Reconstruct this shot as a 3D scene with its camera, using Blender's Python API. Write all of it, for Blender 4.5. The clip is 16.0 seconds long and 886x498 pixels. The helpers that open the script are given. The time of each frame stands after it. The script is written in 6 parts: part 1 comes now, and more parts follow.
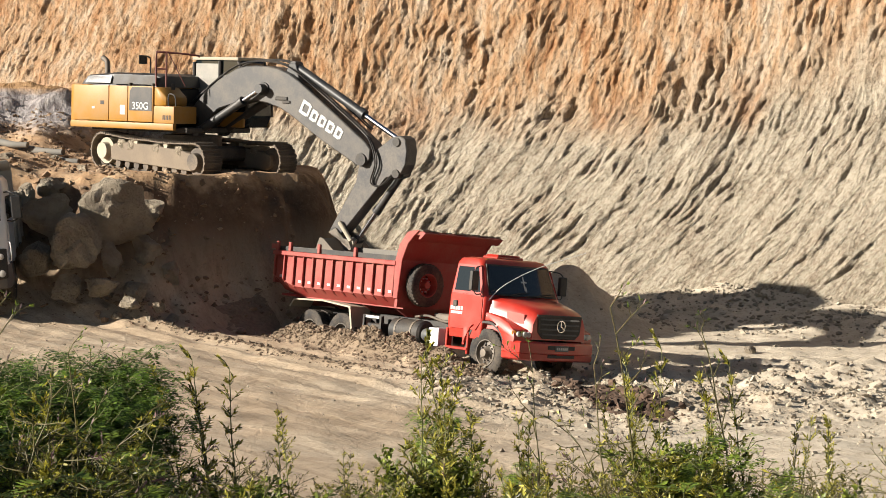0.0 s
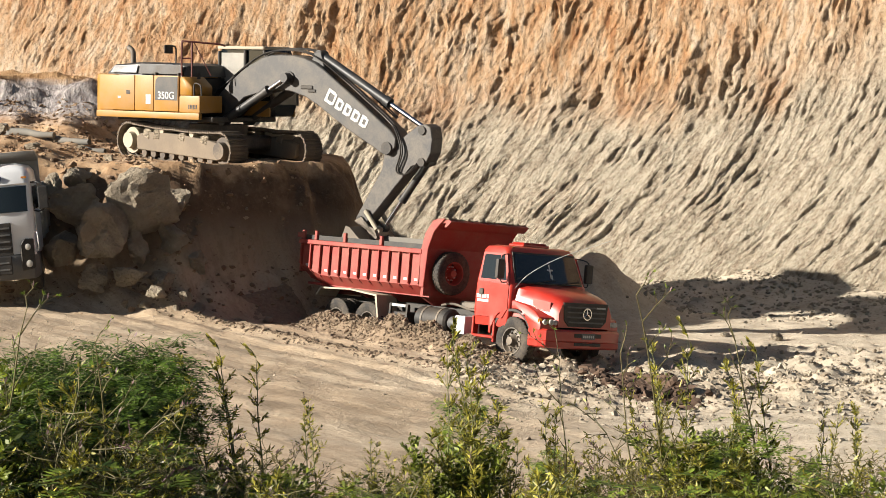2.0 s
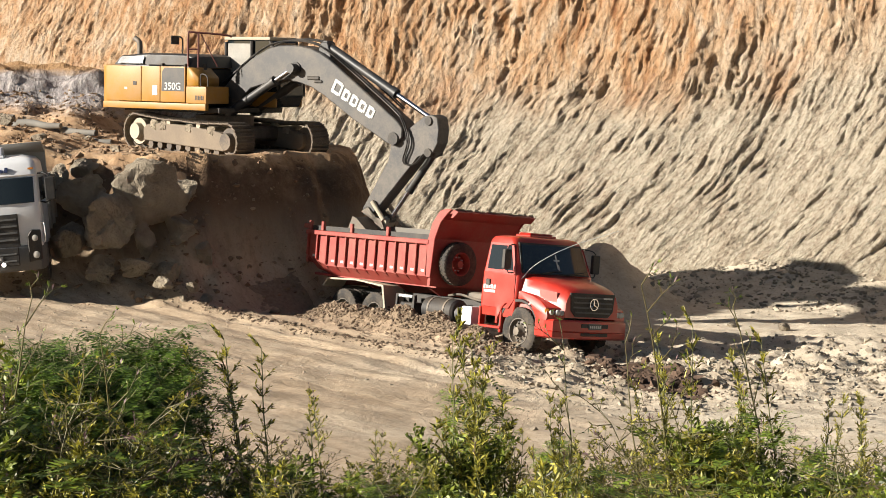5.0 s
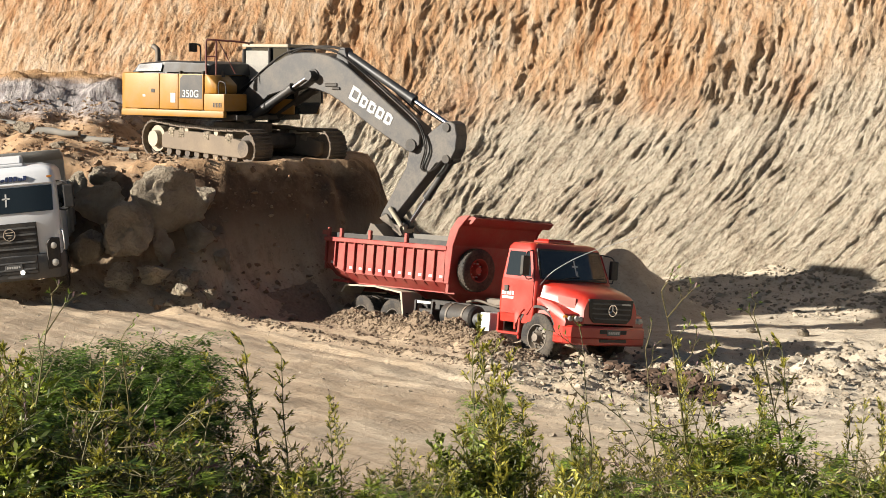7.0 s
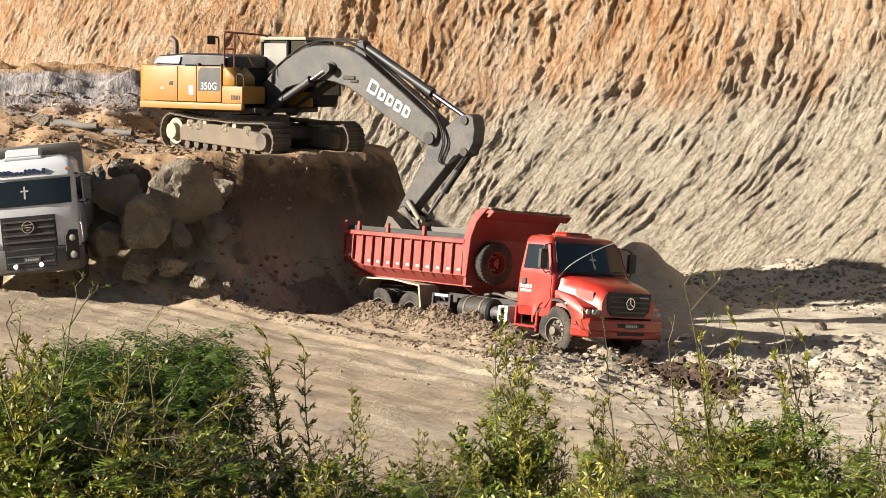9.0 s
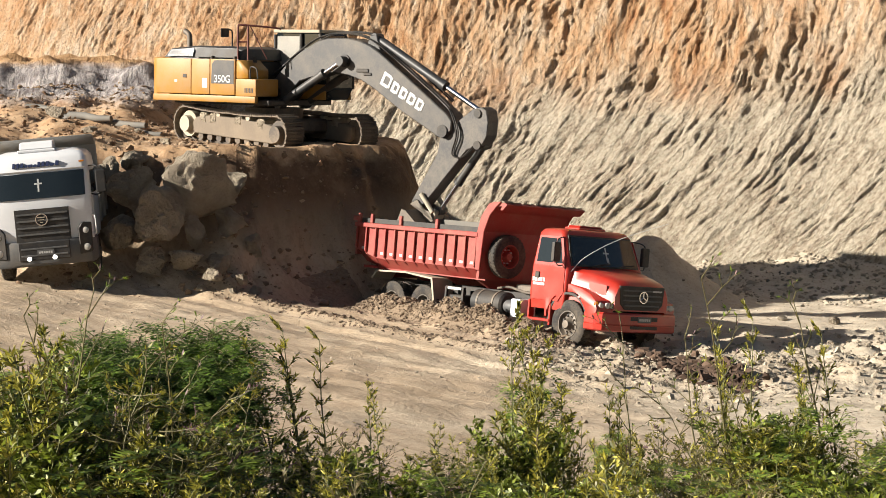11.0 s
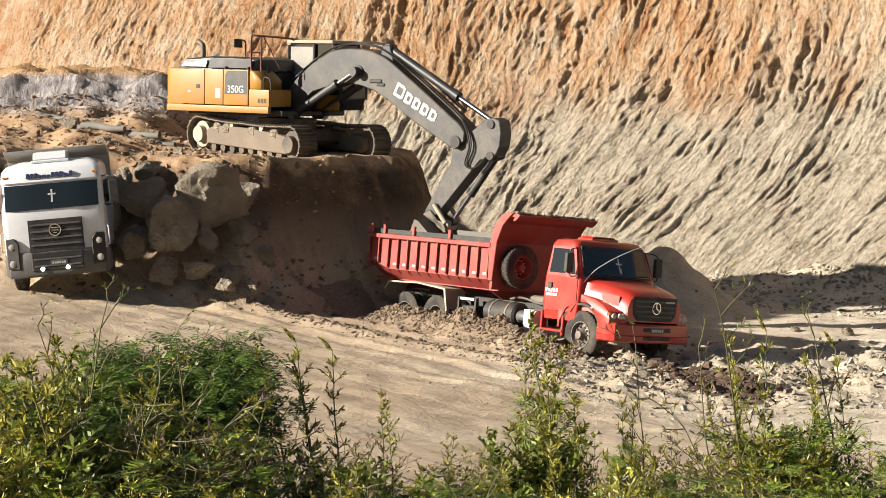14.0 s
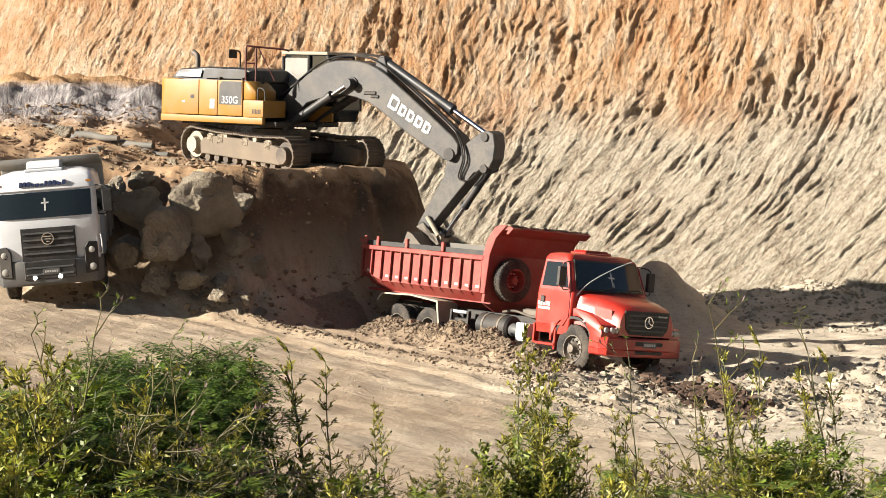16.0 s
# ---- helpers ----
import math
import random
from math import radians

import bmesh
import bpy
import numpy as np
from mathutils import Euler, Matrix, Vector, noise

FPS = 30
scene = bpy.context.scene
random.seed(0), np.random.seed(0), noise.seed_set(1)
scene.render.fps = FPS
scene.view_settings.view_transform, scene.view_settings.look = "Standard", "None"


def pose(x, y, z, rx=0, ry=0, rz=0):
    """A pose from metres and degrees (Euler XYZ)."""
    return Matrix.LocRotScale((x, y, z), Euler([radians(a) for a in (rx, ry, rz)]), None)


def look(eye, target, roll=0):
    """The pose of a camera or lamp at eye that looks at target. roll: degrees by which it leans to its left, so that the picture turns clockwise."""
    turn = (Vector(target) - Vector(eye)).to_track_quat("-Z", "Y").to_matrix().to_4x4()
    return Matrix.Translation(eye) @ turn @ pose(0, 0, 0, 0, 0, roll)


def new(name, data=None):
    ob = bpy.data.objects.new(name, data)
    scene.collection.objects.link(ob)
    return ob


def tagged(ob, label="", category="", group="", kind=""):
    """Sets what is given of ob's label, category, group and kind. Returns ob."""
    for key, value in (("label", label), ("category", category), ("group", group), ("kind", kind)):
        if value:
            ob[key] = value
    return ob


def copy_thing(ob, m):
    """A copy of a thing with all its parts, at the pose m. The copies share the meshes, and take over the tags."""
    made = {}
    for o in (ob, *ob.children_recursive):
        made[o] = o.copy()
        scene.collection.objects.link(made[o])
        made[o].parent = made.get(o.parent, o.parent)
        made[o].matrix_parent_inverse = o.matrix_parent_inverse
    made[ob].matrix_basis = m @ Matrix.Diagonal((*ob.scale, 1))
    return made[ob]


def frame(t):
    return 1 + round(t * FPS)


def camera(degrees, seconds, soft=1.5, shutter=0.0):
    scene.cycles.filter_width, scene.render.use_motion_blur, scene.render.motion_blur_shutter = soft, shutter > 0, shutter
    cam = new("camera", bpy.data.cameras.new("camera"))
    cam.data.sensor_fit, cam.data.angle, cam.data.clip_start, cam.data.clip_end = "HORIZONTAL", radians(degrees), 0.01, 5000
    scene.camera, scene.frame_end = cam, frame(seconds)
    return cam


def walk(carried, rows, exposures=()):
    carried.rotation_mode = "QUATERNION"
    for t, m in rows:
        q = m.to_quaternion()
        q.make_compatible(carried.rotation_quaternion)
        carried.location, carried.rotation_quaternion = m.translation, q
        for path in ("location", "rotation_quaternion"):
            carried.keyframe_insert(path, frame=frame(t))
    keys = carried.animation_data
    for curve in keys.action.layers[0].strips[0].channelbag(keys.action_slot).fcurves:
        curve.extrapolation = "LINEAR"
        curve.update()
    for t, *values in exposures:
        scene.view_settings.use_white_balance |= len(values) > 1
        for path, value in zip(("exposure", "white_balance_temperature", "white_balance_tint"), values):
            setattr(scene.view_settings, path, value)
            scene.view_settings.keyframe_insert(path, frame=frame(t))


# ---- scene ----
cam = camera(25.0, 16.0, soft=0.6)
walk(cam, [
    (0.0, pose(0.045, 0, 6, 86.566, -0.383, -2.564)),
    (0.5, pose(0.045, 0, 6, 86.587, -0.378, -2.379)),
    (1.0, pose(0.045, 0, 6, 86.547, -0.336, -2.147)),
    (1.5, pose(0.045, 0, 6, 86.401, -0.260, -1.950)),
    (2.0, pose(0.045, 0, 6, 86.225, -0.115, -1.836)),
    (2.5, pose(0.045, 0, 6, 86.069, -0.115, -1.778)),
    (3.0, pose(0.045, 0, 6, 85.950, -0.134, -1.779)),
    (3.5, pose(0.045, 0, 6, 85.829, -0.182, -1.776)),
    (6.0, pose(0.062, 0, 6, 86.089, 0.156, -1.463)),
    (6.5, pose(0.055, 0, 6, 86.133, 0.166, -1.292)),
    (7.0, pose(0.048, 0, 6, 86.137, 0.172, -1.136)),
    (7.5, pose(0.042, 0, 6, 86.154, 0.138, -0.990)),
    (8.0, pose(0.035, 0, 6, 86.122, 0.167, -0.860)),
    (8.5, pose(0.027, 0, 6, 86.006, 0.133, -0.767)),
    (9.0, pose(0.019, 0, 6, 85.935, 0.084, -0.654)),
    (11.5, pose(0.000, 0, 6, 85.727, -0.009, -0.169)),
    (12.0, pose(0.000, 0, 6, 85.753, -0.001, -0.049)),
    (12.5, pose(0.000, 0, 6, 85.839, -0.047, -0.024)),
    (13.0, pose(0.000, 0, 6, 85.925, -0.012, -0.026)),
    (13.5, pose(0.000, 0, 6, 86.000, 0.000, 0.000)),
    (14.0, pose(-0.002, 0, 6, 86.042, -0.080, 0.078)),
    (14.5, pose(-0.003, 0, 6, 86.134, -0.172, 0.155)),
    (15.0, pose(-0.005, 0, 6, 86.257, -0.391, 0.110)),
    (15.5, pose(-0.008, 0, 6, 86.347, -0.534, 0.018)),
    (16.0, pose(-0.010, 0, 6, 86.399, -0.605, -0.101)),
], exposures=[(0.0, 1.26), (2.5, 1.30), (11.0, 1.32), (14.0, 1.32), (14.8, 1.34), (15.5, 1.42), (16.0, 1.49)])

# ---- world and sun ----
SUN_TO = Vector((-0.90, -0.22, 0.365)).normalized()
world = bpy.data.worlds.new("world")
scene.world = world
world.use_nodes = True
wn = world.node_tree
sky = wn.nodes.new("ShaderNodeTexSky")
sky.sky_type = "NISHITA"
sky.sun_disc = False
sky.sun_elevation = math.asin(SUN_TO.z)
sky.sun_rotation = math.atan2(SUN_TO.x, SUN_TO.y)
wn.links.new(sky.outputs[0], wn.nodes["Background"].inputs[0])
wn.nodes["Background"].inputs[1].default_value = 0.025
sun = new("sun", bpy.data.lights.new("sun", "SUN"))
sun.data.energy, sun.data.angle, sun.data.color = 5.0, radians(0.53), (1.0, 0.92, 0.80)
sun.matrix_world = look(SUN_TO * 200, (0, 0, 0))


# ---- noise on arrays ----
def gnoise(x, y, seed=0):
    """Gradient noise, about -1 to 1, on arrays of places."""
    x, y = np.broadcast_arrays(np.asarray(x, float), np.asarray(y, float))
    xi, yi = np.floor(x).astype(np.int64), np.floor(y).astype(np.int64)
    fx, fy = x - xi, y - yi
    u, v = fx * fx * fx * (fx * (fx * 6 - 15) + 10), fy * fy * fy * (fy * (fy * 6 - 15) + 10)

    def corner(ix, iy, dx, dy):
        h = (ix * 374761393 + iy * 668265263 + seed * 982451653) & 0x7FFFFFFF
        h = ((h ^ (h >> 13)) * 1274126177) & 0x7FFFFFFF
        a = ((h ^ (h >> 16)) & 4095) * (2 * math.pi / 4096)
        return np.cos(a) * dx + np.sin(a) * dy

    a = corner(xi, yi, fx, fy) * (1 - u) + corner(xi + 1, yi, fx - 1, fy) * u
    b = corner(xi, yi + 1, fx, fy - 1) * (1 - u) + corner(xi + 1, yi + 1, fx - 1, fy - 1) * u
    return (a * (1 - v) + b * v) * 1.5


def fbm(x, y, octaves=4, seed=0, ridged=False):
    total, amp, norm = 0.0, 1.0, 0.0
    for i in range(octaves):
        n = gnoise(np.asarray(x) * 2 ** i, np.asarray(y) * 2 ** i, seed + i * 17)
        total = total + amp * (1 - 2 * np.abs(n) if ridged else n)
        norm += amp
        amp *= 0.5
    return total / norm


def sstep(a, b, x):
    t = np.clip((np.asarray(x, float) - a) / (b - a), 0, 1)
    return t * t * (3 - 2 * t)


# ---- mesh helpers ----
def mesh_of(name, verts, faces, material, smooth=False):
    me = bpy.data.meshes.new(name)
    me.from_pydata(verts, [], faces)
    me.materials.append(material)
    if smooth:
        me.polygons.foreach_set("use_smooth", [True] * len(me.polygons))
    me.update()
    return me


def grid_mesh(name, X, Y, Z, material, smooth=True):
    """A sheet from 2D arrays of places."""
    r, c = X.shape
    v = np.stack([X, Y, Z], -1).reshape(-1, 3)
    i = np.arange(r * c).reshape(r, c)
    q = np.stack([i[:-1, :-1], i[:-1, 1:], i[1:, 1:], i[1:, :-1]], -1).reshape(-1, 4)
    return mesh_of(name, v.tolist(), q.tolist(), material, smooth)


def part(name, bm, material, parent=None, label="", m=None, smooth=None):
    """Links a bmesh as one mesh object under a thing or a part. smooth: degrees under which edges are rounded."""
    me = bpy.data.meshes.new(name)
    bm.normal_update()
    if smooth:
        lim = radians(smooth)
        for f in bm.faces:
            f.smooth = True
        for e in bm.edges:
            e.smooth = len(e.link_faces) == 2 and e.calc_face_angle(9.0) < lim
    bm.to_mesh(me)
    bm.free()
    for k in (material if isinstance(material, (list, tuple)) else [material]):
        me.materials.append(k)
    ob = new(name, me)
    if m is not None:
        ob.matrix_basis = m
    if parent is not None:
        ob.parent = parent
    if label:
        ob["label"] = label
    return ob


def box(bm, x0, x1, y0, y1, z0, z1, bevel=0.0, m=None, seg=1):
    r = bmesh.ops.create_cube(bm, size=1.0)
    vs = r["verts"]
    t = Matrix.Translation(((x0 + x1) / 2, (y0 + y1) / 2, (z0 + z1) / 2)) @ Matrix.Diagonal((x1 - x0, y1 - y0, z1 - z0, 1))
    bmesh.ops.transform(bm, matrix=(m @ t if m is not None else t), verts=vs)
    if bevel:
        es = list({e for v in vs for e in v.link_edges})
        bmesh.ops.bevel(bm, geom=es, offset=bevel, segments=seg, affect="EDGES", profile=0.6)
    return bm


def prism(bm, outline, y0, y1, bevel=0.0, axis="y", seg=1):
    """An outline of (a, b) pairs pushed along an axis: y: (x, z); x: (y, z); z: (x, y)."""
    def at(a, b, c):
        return {"y": (a, c, b), "x": (c, a, b), "z": (a, b, c)}[axis]
    lo = [bm.verts.new(at(a, b, y0)) for a, b in outline]
    hi = [bm.verts.new(at(a, b, y1)) for a, b in outline]
    n = len(outline)
    fs = [bm.faces.new(lo), bm.faces.new(hi[::-1])]
    for i in range(n):
        fs.append(bm.faces.new((lo[i], hi[i], hi[(i + 1) % n], lo[(i + 1) % n])))
    bmesh.ops.recalc_face_normals(bm, faces=fs)
    if bevel:
        es = list({e for f in fs for e in f.edges})
        bmesh.ops.bevel(bm, geom=es, offset=bevel, segments=seg, affect="EDGES", profile=0.6)
    return bm


def rod(bm, a, b, r0, r1=None, sides=12, caps=True):
    a, b = Vector(a), Vector(b)
    d = b - a
    r = bmesh.ops.create_cone(bm, cap_ends=caps, segments=sides, radius1=r0, radius2=r0 if r1 is None else r1, depth=d.length)
    m = Matrix.Translation((a + b) / 2) @ d.to_track_quat("Z", "Y").to_matrix().to_4x4()
    bmesh.ops.transform(bm, matrix=m, verts=r["verts"])
    return bm


def lathe(bm, profile, m, sides=32):
    """Turns (radius, along) pairs about the local z axis, placed by m; closed where the radius is 0."""
    rings = []
    for r, h in profile:
        if r < 1e-6:
            rings.append([bm.verts.new(m @ Vector((0, 0, h)))])
        else:
            rings.append([bm.verts.new(m @ Vector((r * math.cos(2 * math.pi * i / sides), r * math.sin(2 * math.pi * i / sides), h))) for i in range(sides)])
    fs = []
    for p, q in zip(rings, rings[1:]):
        for i in range(sides):
            j = (i + 1) % sides
            if len(p) == 1 and len(q) == 1:
                continue
            if len(p) == 1:
                fs.append(bm.faces.new((p[0], q[j], q[i])))
            elif len(q) == 1:
                fs.append(bm.faces.new((p[i], p[j], q[0])))
            else:
                fs.append(bm.faces.new((p[i], p[j], q[j], q[i])))
    bmesh.ops.recalc_face_normals(bm, faces=fs)
    return bm


def tube(bm, points, r, sides=8):
    """A bent pipe through points."""
    pts = [Vector(p) for p in points]
    rings = []
    up = Vector((0.13, 0.21, 0.97)).normalized()
    for i, p in enumerate(pts):
        d = (pts[min(i + 1, len(pts) - 1)] - pts[max(i - 1, 0)]).normalized()
        s = d.cross(up)
        if s.length < 0.05:
            s = d.cross(Vector((1, 0, 0)))
        s.normalize()
        t = s.cross(d)
        rr = r[i] if isinstance(r, (list, tuple)) else r
        rings.append([bm.verts.new(p + (s * math.cos(2 * math.pi * k / sides) + t * math.sin(2 * math.pi * k / sides)) * rr) for k in range(sides)])
    for p, q in zip(rings, rings[1:]):
        for i in range(sides):
            bm.faces.new((p[i], p[(i + 1) % sides], q[(i + 1) % sides], q[i]))
    bm.faces.new(rings[0][::-1])
    bm.faces.new(rings[-1])
    return bm


def bend(points, n=8):
    """A smooth curve through points."""
    p = [Vector(q) for q in points]
    out = []
    for i in range(len(p) - 1):
        a, b, c, d = p[max(i - 1, 0)], p[i], p[i + 1], p[min(i + 2, len(p) - 1)]
        for k in range(n):
            t = k / n
            out.append(0.5 * ((2 * b) + (c - a) * t + (2 * a - 5 * b + 4 * c - d) * t * t + (3 * b - a - 3 * c + d) * t ** 3))
    out.append(p[-1])
    return out


B = bmesh.new


def thing(name, m, label, category, group=""):
    ob = new(name)
    ob.empty_display_size = 0.3
    ob.matrix_basis = m
    return tagged(ob, label, category, group)


# ---- materials ----
class Nodes:
    """A small builder for one node material."""

    def __init__(self, name, rough=0.6, metal=0.0):
        self.mat = bpy.data.materials.new(name)
        self.mat.use_nodes = True
        self.t = self.mat.node_tree
        self.b = self.t.nodes["Principled BSDF"]
        self.b.inputs["Roughness"].default_value = rough
        self.b.inputs["Metallic"].default_value = metal
        self.co = self.t.nodes.new("ShaderNodeTexCoord").outputs["Object"]

    def node(self, kind, **inputs):
        n = self.t.nodes.new(kind)
        for k, v in inputs.items():
            n.inputs[k.replace("_", " ")].default_value = v
        return n

    def link(self, a, b):
        self.t.links.new(a, b)

    def scaled(self, v, turn=(0, 0, 0)):
        m = self.t.nodes.new("ShaderNodeMapping")
        m.inputs["Scale"].default_value = v
        m.inputs["Rotation"].default_value = turn
        self.link(self.co, m.inputs[0])
        return m.outputs[0]

    def turned(self, angle, v):
        """Places turned about z, then scaled."""
        a = self.scaled((1, 1, 1), (0, 0, angle))
        m = self.t.nodes.new("ShaderNodeMapping")
        m.inputs["Scale"].default_value = v
        self.link(a, m.inputs[0])
        return m.outputs[0]

    def noise(self, scale, detail=5.0, rough=0.6, vec=None, dist=0.0):
        n = self.node("ShaderNodeTexNoise", Scale=scale, Detail=detail, Roughness=rough, Distortion=dist)
        self.link(vec if vec is not None else self.co, n.inputs["Vector"])
        return n.outputs["Fac"]

    def ramp(self, fac, stops):
        r = self.t.nodes.new("ShaderNodeValToRGB")
        e = r.color_ramp.elements
        while len(e) < len(stops):
            e.new(0.5)
        for k, (p, c) in zip(e, stops):
            k.position = p
            k.color = (*c, 1) if len(c) == 3 else c
        self.link(fac, r.inputs[0])
        return r.outputs[0]

    def mix(self, fac, a, b, mode="MIX"):
        m = self.t.nodes.new("ShaderNodeMix")
        m.data_type, m.blend_type = "RGBA", mode
        for s, v in ((m.inputs[0], fac), (m.inputs[6], a), (m.inputs[7], b)):
            if isinstance(v, (int, float)):
                s.default_value = v
            elif isinstance(v, tuple):
                s.default_value = (*v, 1)
            else:
                self.link(v, s)
        return m.outputs[2]

    def math(self, op, a, b=0.0):
        m = self.t.nodes.new("ShaderNodeMath")
        m.operation = op
        for s, v in ((m.inputs[0], a), (m.inputs[1], b)):
            if isinstance(v, (int, float)):
                s.default_value = v
            else:
                self.link(v, s)
        return m.outputs[0]

    def xyz(self, src=None):
        s = self.t.nodes.new("ShaderNodeSeparateXYZ")
        self.link(src if src is not None else self.co, s.inputs[0])
        return s.outputs

    def bump(self, height, strength=0.4, dist=0.05):
        n = self.node("ShaderNodeBump", Strength=strength, Distance=dist)
        self.link(height, n.inputs["Height"])
        self.link(n.outputs[0], self.b.inputs["Normal"])

    def colour(self, c):
        if isinstance(c, tuple):
            self.b.inputs["Base Color"].default_value = (*c, 1)
        else:
            self.link(c, self.b.inputs["Base Color"])
        return self

    def rough(self, fac, lo, hi):
        m = self.node("ShaderNodeMapRange")
        m.inputs[3].default_value, m.inputs[4].default_value = lo, hi
        self.link(fac, m.inputs[0])
        self.link(m.outputs[0], self.b.inputs["Roughness"])


def painted(name, colour, rough=0.4, dust=0.35, dust_colour=(0.244, 0.191, 0.133), metal=0.0, coat=0.0, scratch=0.0):
    """Paint with dust in blotches, faded spots and fine unevenness."""
    n = Nodes(name, rough, metal)
    big, fine = n.noise(1.7, 6, 0.65), n.noise(24, 4, 0.6)
    c = n.mix(n.math("MULTIPLY", fine, 0.25), colour, tuple(k * 0.72 for k in colour))
    d = n.math("MULTIPLY", n.ramp(n.math("ADD", n.math("MULTIPLY", big, 0.75), n.math("MULTIPLY", fine, 0.25)), [(0.42, (0, 0, 0)), (0.72, (1, 1, 1))]), dust)
    c = n.mix(d, c, dust_colour)
    if scratch:
        s = n.ramp(n.noise(5, 8, 0.75, n.scaled((1, 1, 2.5))), [(0.60, (0, 0, 0)), (0.66, (1, 1, 1))])
        c = n.mix(n.math("MULTIPLY", s, scratch), c, (0.093, 0.070, 0.052))
    n.colour(c)
    n.rough(big, rough * 0.8, min(1.0, rough * 1.5))
    n.b.inputs["Coat Weight"].default_value = coat
    n.bump(fine, 0.06, 0.01)
    return n.mat


def plain(name, colour, rough=0.5, metal=0.0):
    n = Nodes(name, rough, metal)
    f = n.noise(14, 4, 0.6)
    n.colour(n.mix(n.math("MULTIPLY", f, 0.5), colour, tuple(k * 0.6 for k in colour)))
    n.rough(f, rough * 0.85, min(1, rough * 1.2))
    return n.mat


def glass(name, tint=(0.012, 0.017, 0.020), rough=0.06):
    n = Nodes(name, rough)
    n.colour(tint)
    n.b.inputs["Specular IOR Level"].default_value = 0.6
    n.bump(n.noise(3, 2), 0.02, 0.01)
    return n.mat


def make_ground():
    n = Nodes("packed_earth", 0.95)
    x, y, z = n.xyz()
    big, mid, fine = n.noise(0.16, 5, 0.6), n.noise(1.3, 6, 0.65), n.noise(11, 5, 0.7)
    tan = n.ramp(big, [(0.3, (0.425, 0.318, 0.212)), (0.5, (0.480, 0.375, 0.262)), (0.7, (0.530, 0.432, 0.315))])
    c = n.mix(n.ramp(mid, [(0.35, (0.8, 0.8, 0.8)), (0.62, (0, 0, 0))]), tan, (0.385, 0.285, 0.186))
    # tyre tracks along the haul road
    ruts = n.noise(1.0, 5, 0.7, n.turned(-0.693, (2.6, 0.13, 1.0)))
    c = n.mix(n.math("MULTIPLY", n.ramp(ruts, [(0.40, (1, 1, 1)), (0.52, (0, 0, 0))]), 0.55), c, (0.255, 0.186, 0.119))
    c = n.mix(n.math("MULTIPLY", n.ramp(ruts, [(0.55, (0, 0, 0)), (0.66, (1, 1, 1))]), 0.5), c, (0.394, 0.325, 0.238))
    # brown dug soil thrown up beside and before the truck
    q = n.xyz(n.turned(-0.693, (1, 1, 1)))
    wob = n.math("MULTIPLY", n.math("SUBTRACT", mid, 0.5), 1.4)
    off = n.math("ABSOLUTE", n.math("ADD", n.math("SUBTRACT", q[0], 30.05), wob))
    berm = n.math("MULTIPLY", n.math("LESS_THAN", off, 0.75), n.math("MULTIPLY", n.math("GREATER_THAN", q[1], 31.3), n.math("LESS_THAN", q[1], 40.6)))
    # paler churned ground towards the cliff's foot
    pale = n.ramp(n.math("ADD", n.math("MULTIPLY", x, 0.06), n.math("MULTIPLY", big, 0.9)), [(0.45, (0, 0, 0)), (0.95, (1, 1, 1))])
    c = n.mix(pale, c, n.ramp(mid, [(0.35, (0.395, 0.335, 0.255)), (0.65, (0.540, 0.475, 0.375))]))
    c = n.mix(n.math("MULTIPLY", berm, 0.8), c, n.ramp(fine, [(0.3, (0.116, 0.078, 0.049)), (0.65, (0.220, 0.162, 0.110))]))
    # browner soil on the raised bench, its colour deepened for the face's shade
    m = n.node("ShaderNodeMapRange")
    m.inputs[1].default_value, m.inputs[2].default_value = 2.6, 4.2
    n.link(n.math("ADD", z, n.math("MULTIPLY", mid, 1.2)), m.inputs[0])
    soil = n.ramp(mid, [(0.3, (0.062, 0.036, 0.020)), (0.5, (0.110, 0.066, 0.037)), (0.7, (0.185, 0.122, 0.074))])
    far = n.node("ShaderNodeMapRange")
    far.inputs[1].default_value, far.inputs[2].default_value = 40, 44
    n.link(y, far.inputs[0])
    c = n.mix(n.math("MULTIPLY", m.outputs[0], far.outputs[0]), c, soil)
    # a paler top on the bench, its sunlight put into the soil colour
    lit_top = n.node("ShaderNodeMapRange")
    lit_top.inputs[1].default_value, lit_top.inputs[2].default_value = 4.35, 4.75
    n.link(n.math("ADD", z, n.math("MULTIPLY", n.math("SUBTRACT", mid, 0.5), 0.9)), lit_top.inputs[0])
    c = n.mix(n.math("MULTIPLY", lit_top.outputs[0], far.outputs[0]), c, n.ramp(mid, [(0.3, (0.190, 0.105, 0.052)), (0.48, (0.355, 0.225, 0.122)), (0.68, (0.455, 0.325, 0.205))]))
    # a pale whitish band of clay behind the bench, orange above it
    b1 = n.node("ShaderNodeMapRange")
    b1.inputs[1].default_value, b1.inputs[2].default_value = 5.7, 6.2
    n.link(n.math("ADD", z, n.math("MULTIPLY", n.math("SUBTRACT", mid, 0.5), 0.8)), b1.inputs[0])
    streak = n.noise(1.0, 6, 0.7, n.scaled((4.5, 2.0, 1.6)))
    c = n.mix(b1.outputs[0], c, n.ramp(streak, [(0.36, (0.125, 0.105, 0.105)), (0.48, (0.235, 0.215, 0.215)), (0.60, (0.40, 0.365, 0.345))]))
    b2 = n.node("ShaderNodeMapRange")
    b2.inputs[1].default_value, b2.inputs[2].default_value = 7.05, 7.3
    n.link(n.math("ADD", z, n.math("MULTIPLY", n.math("SUBTRACT", mid, 0.5), 0.5)), b2.inputs[0])
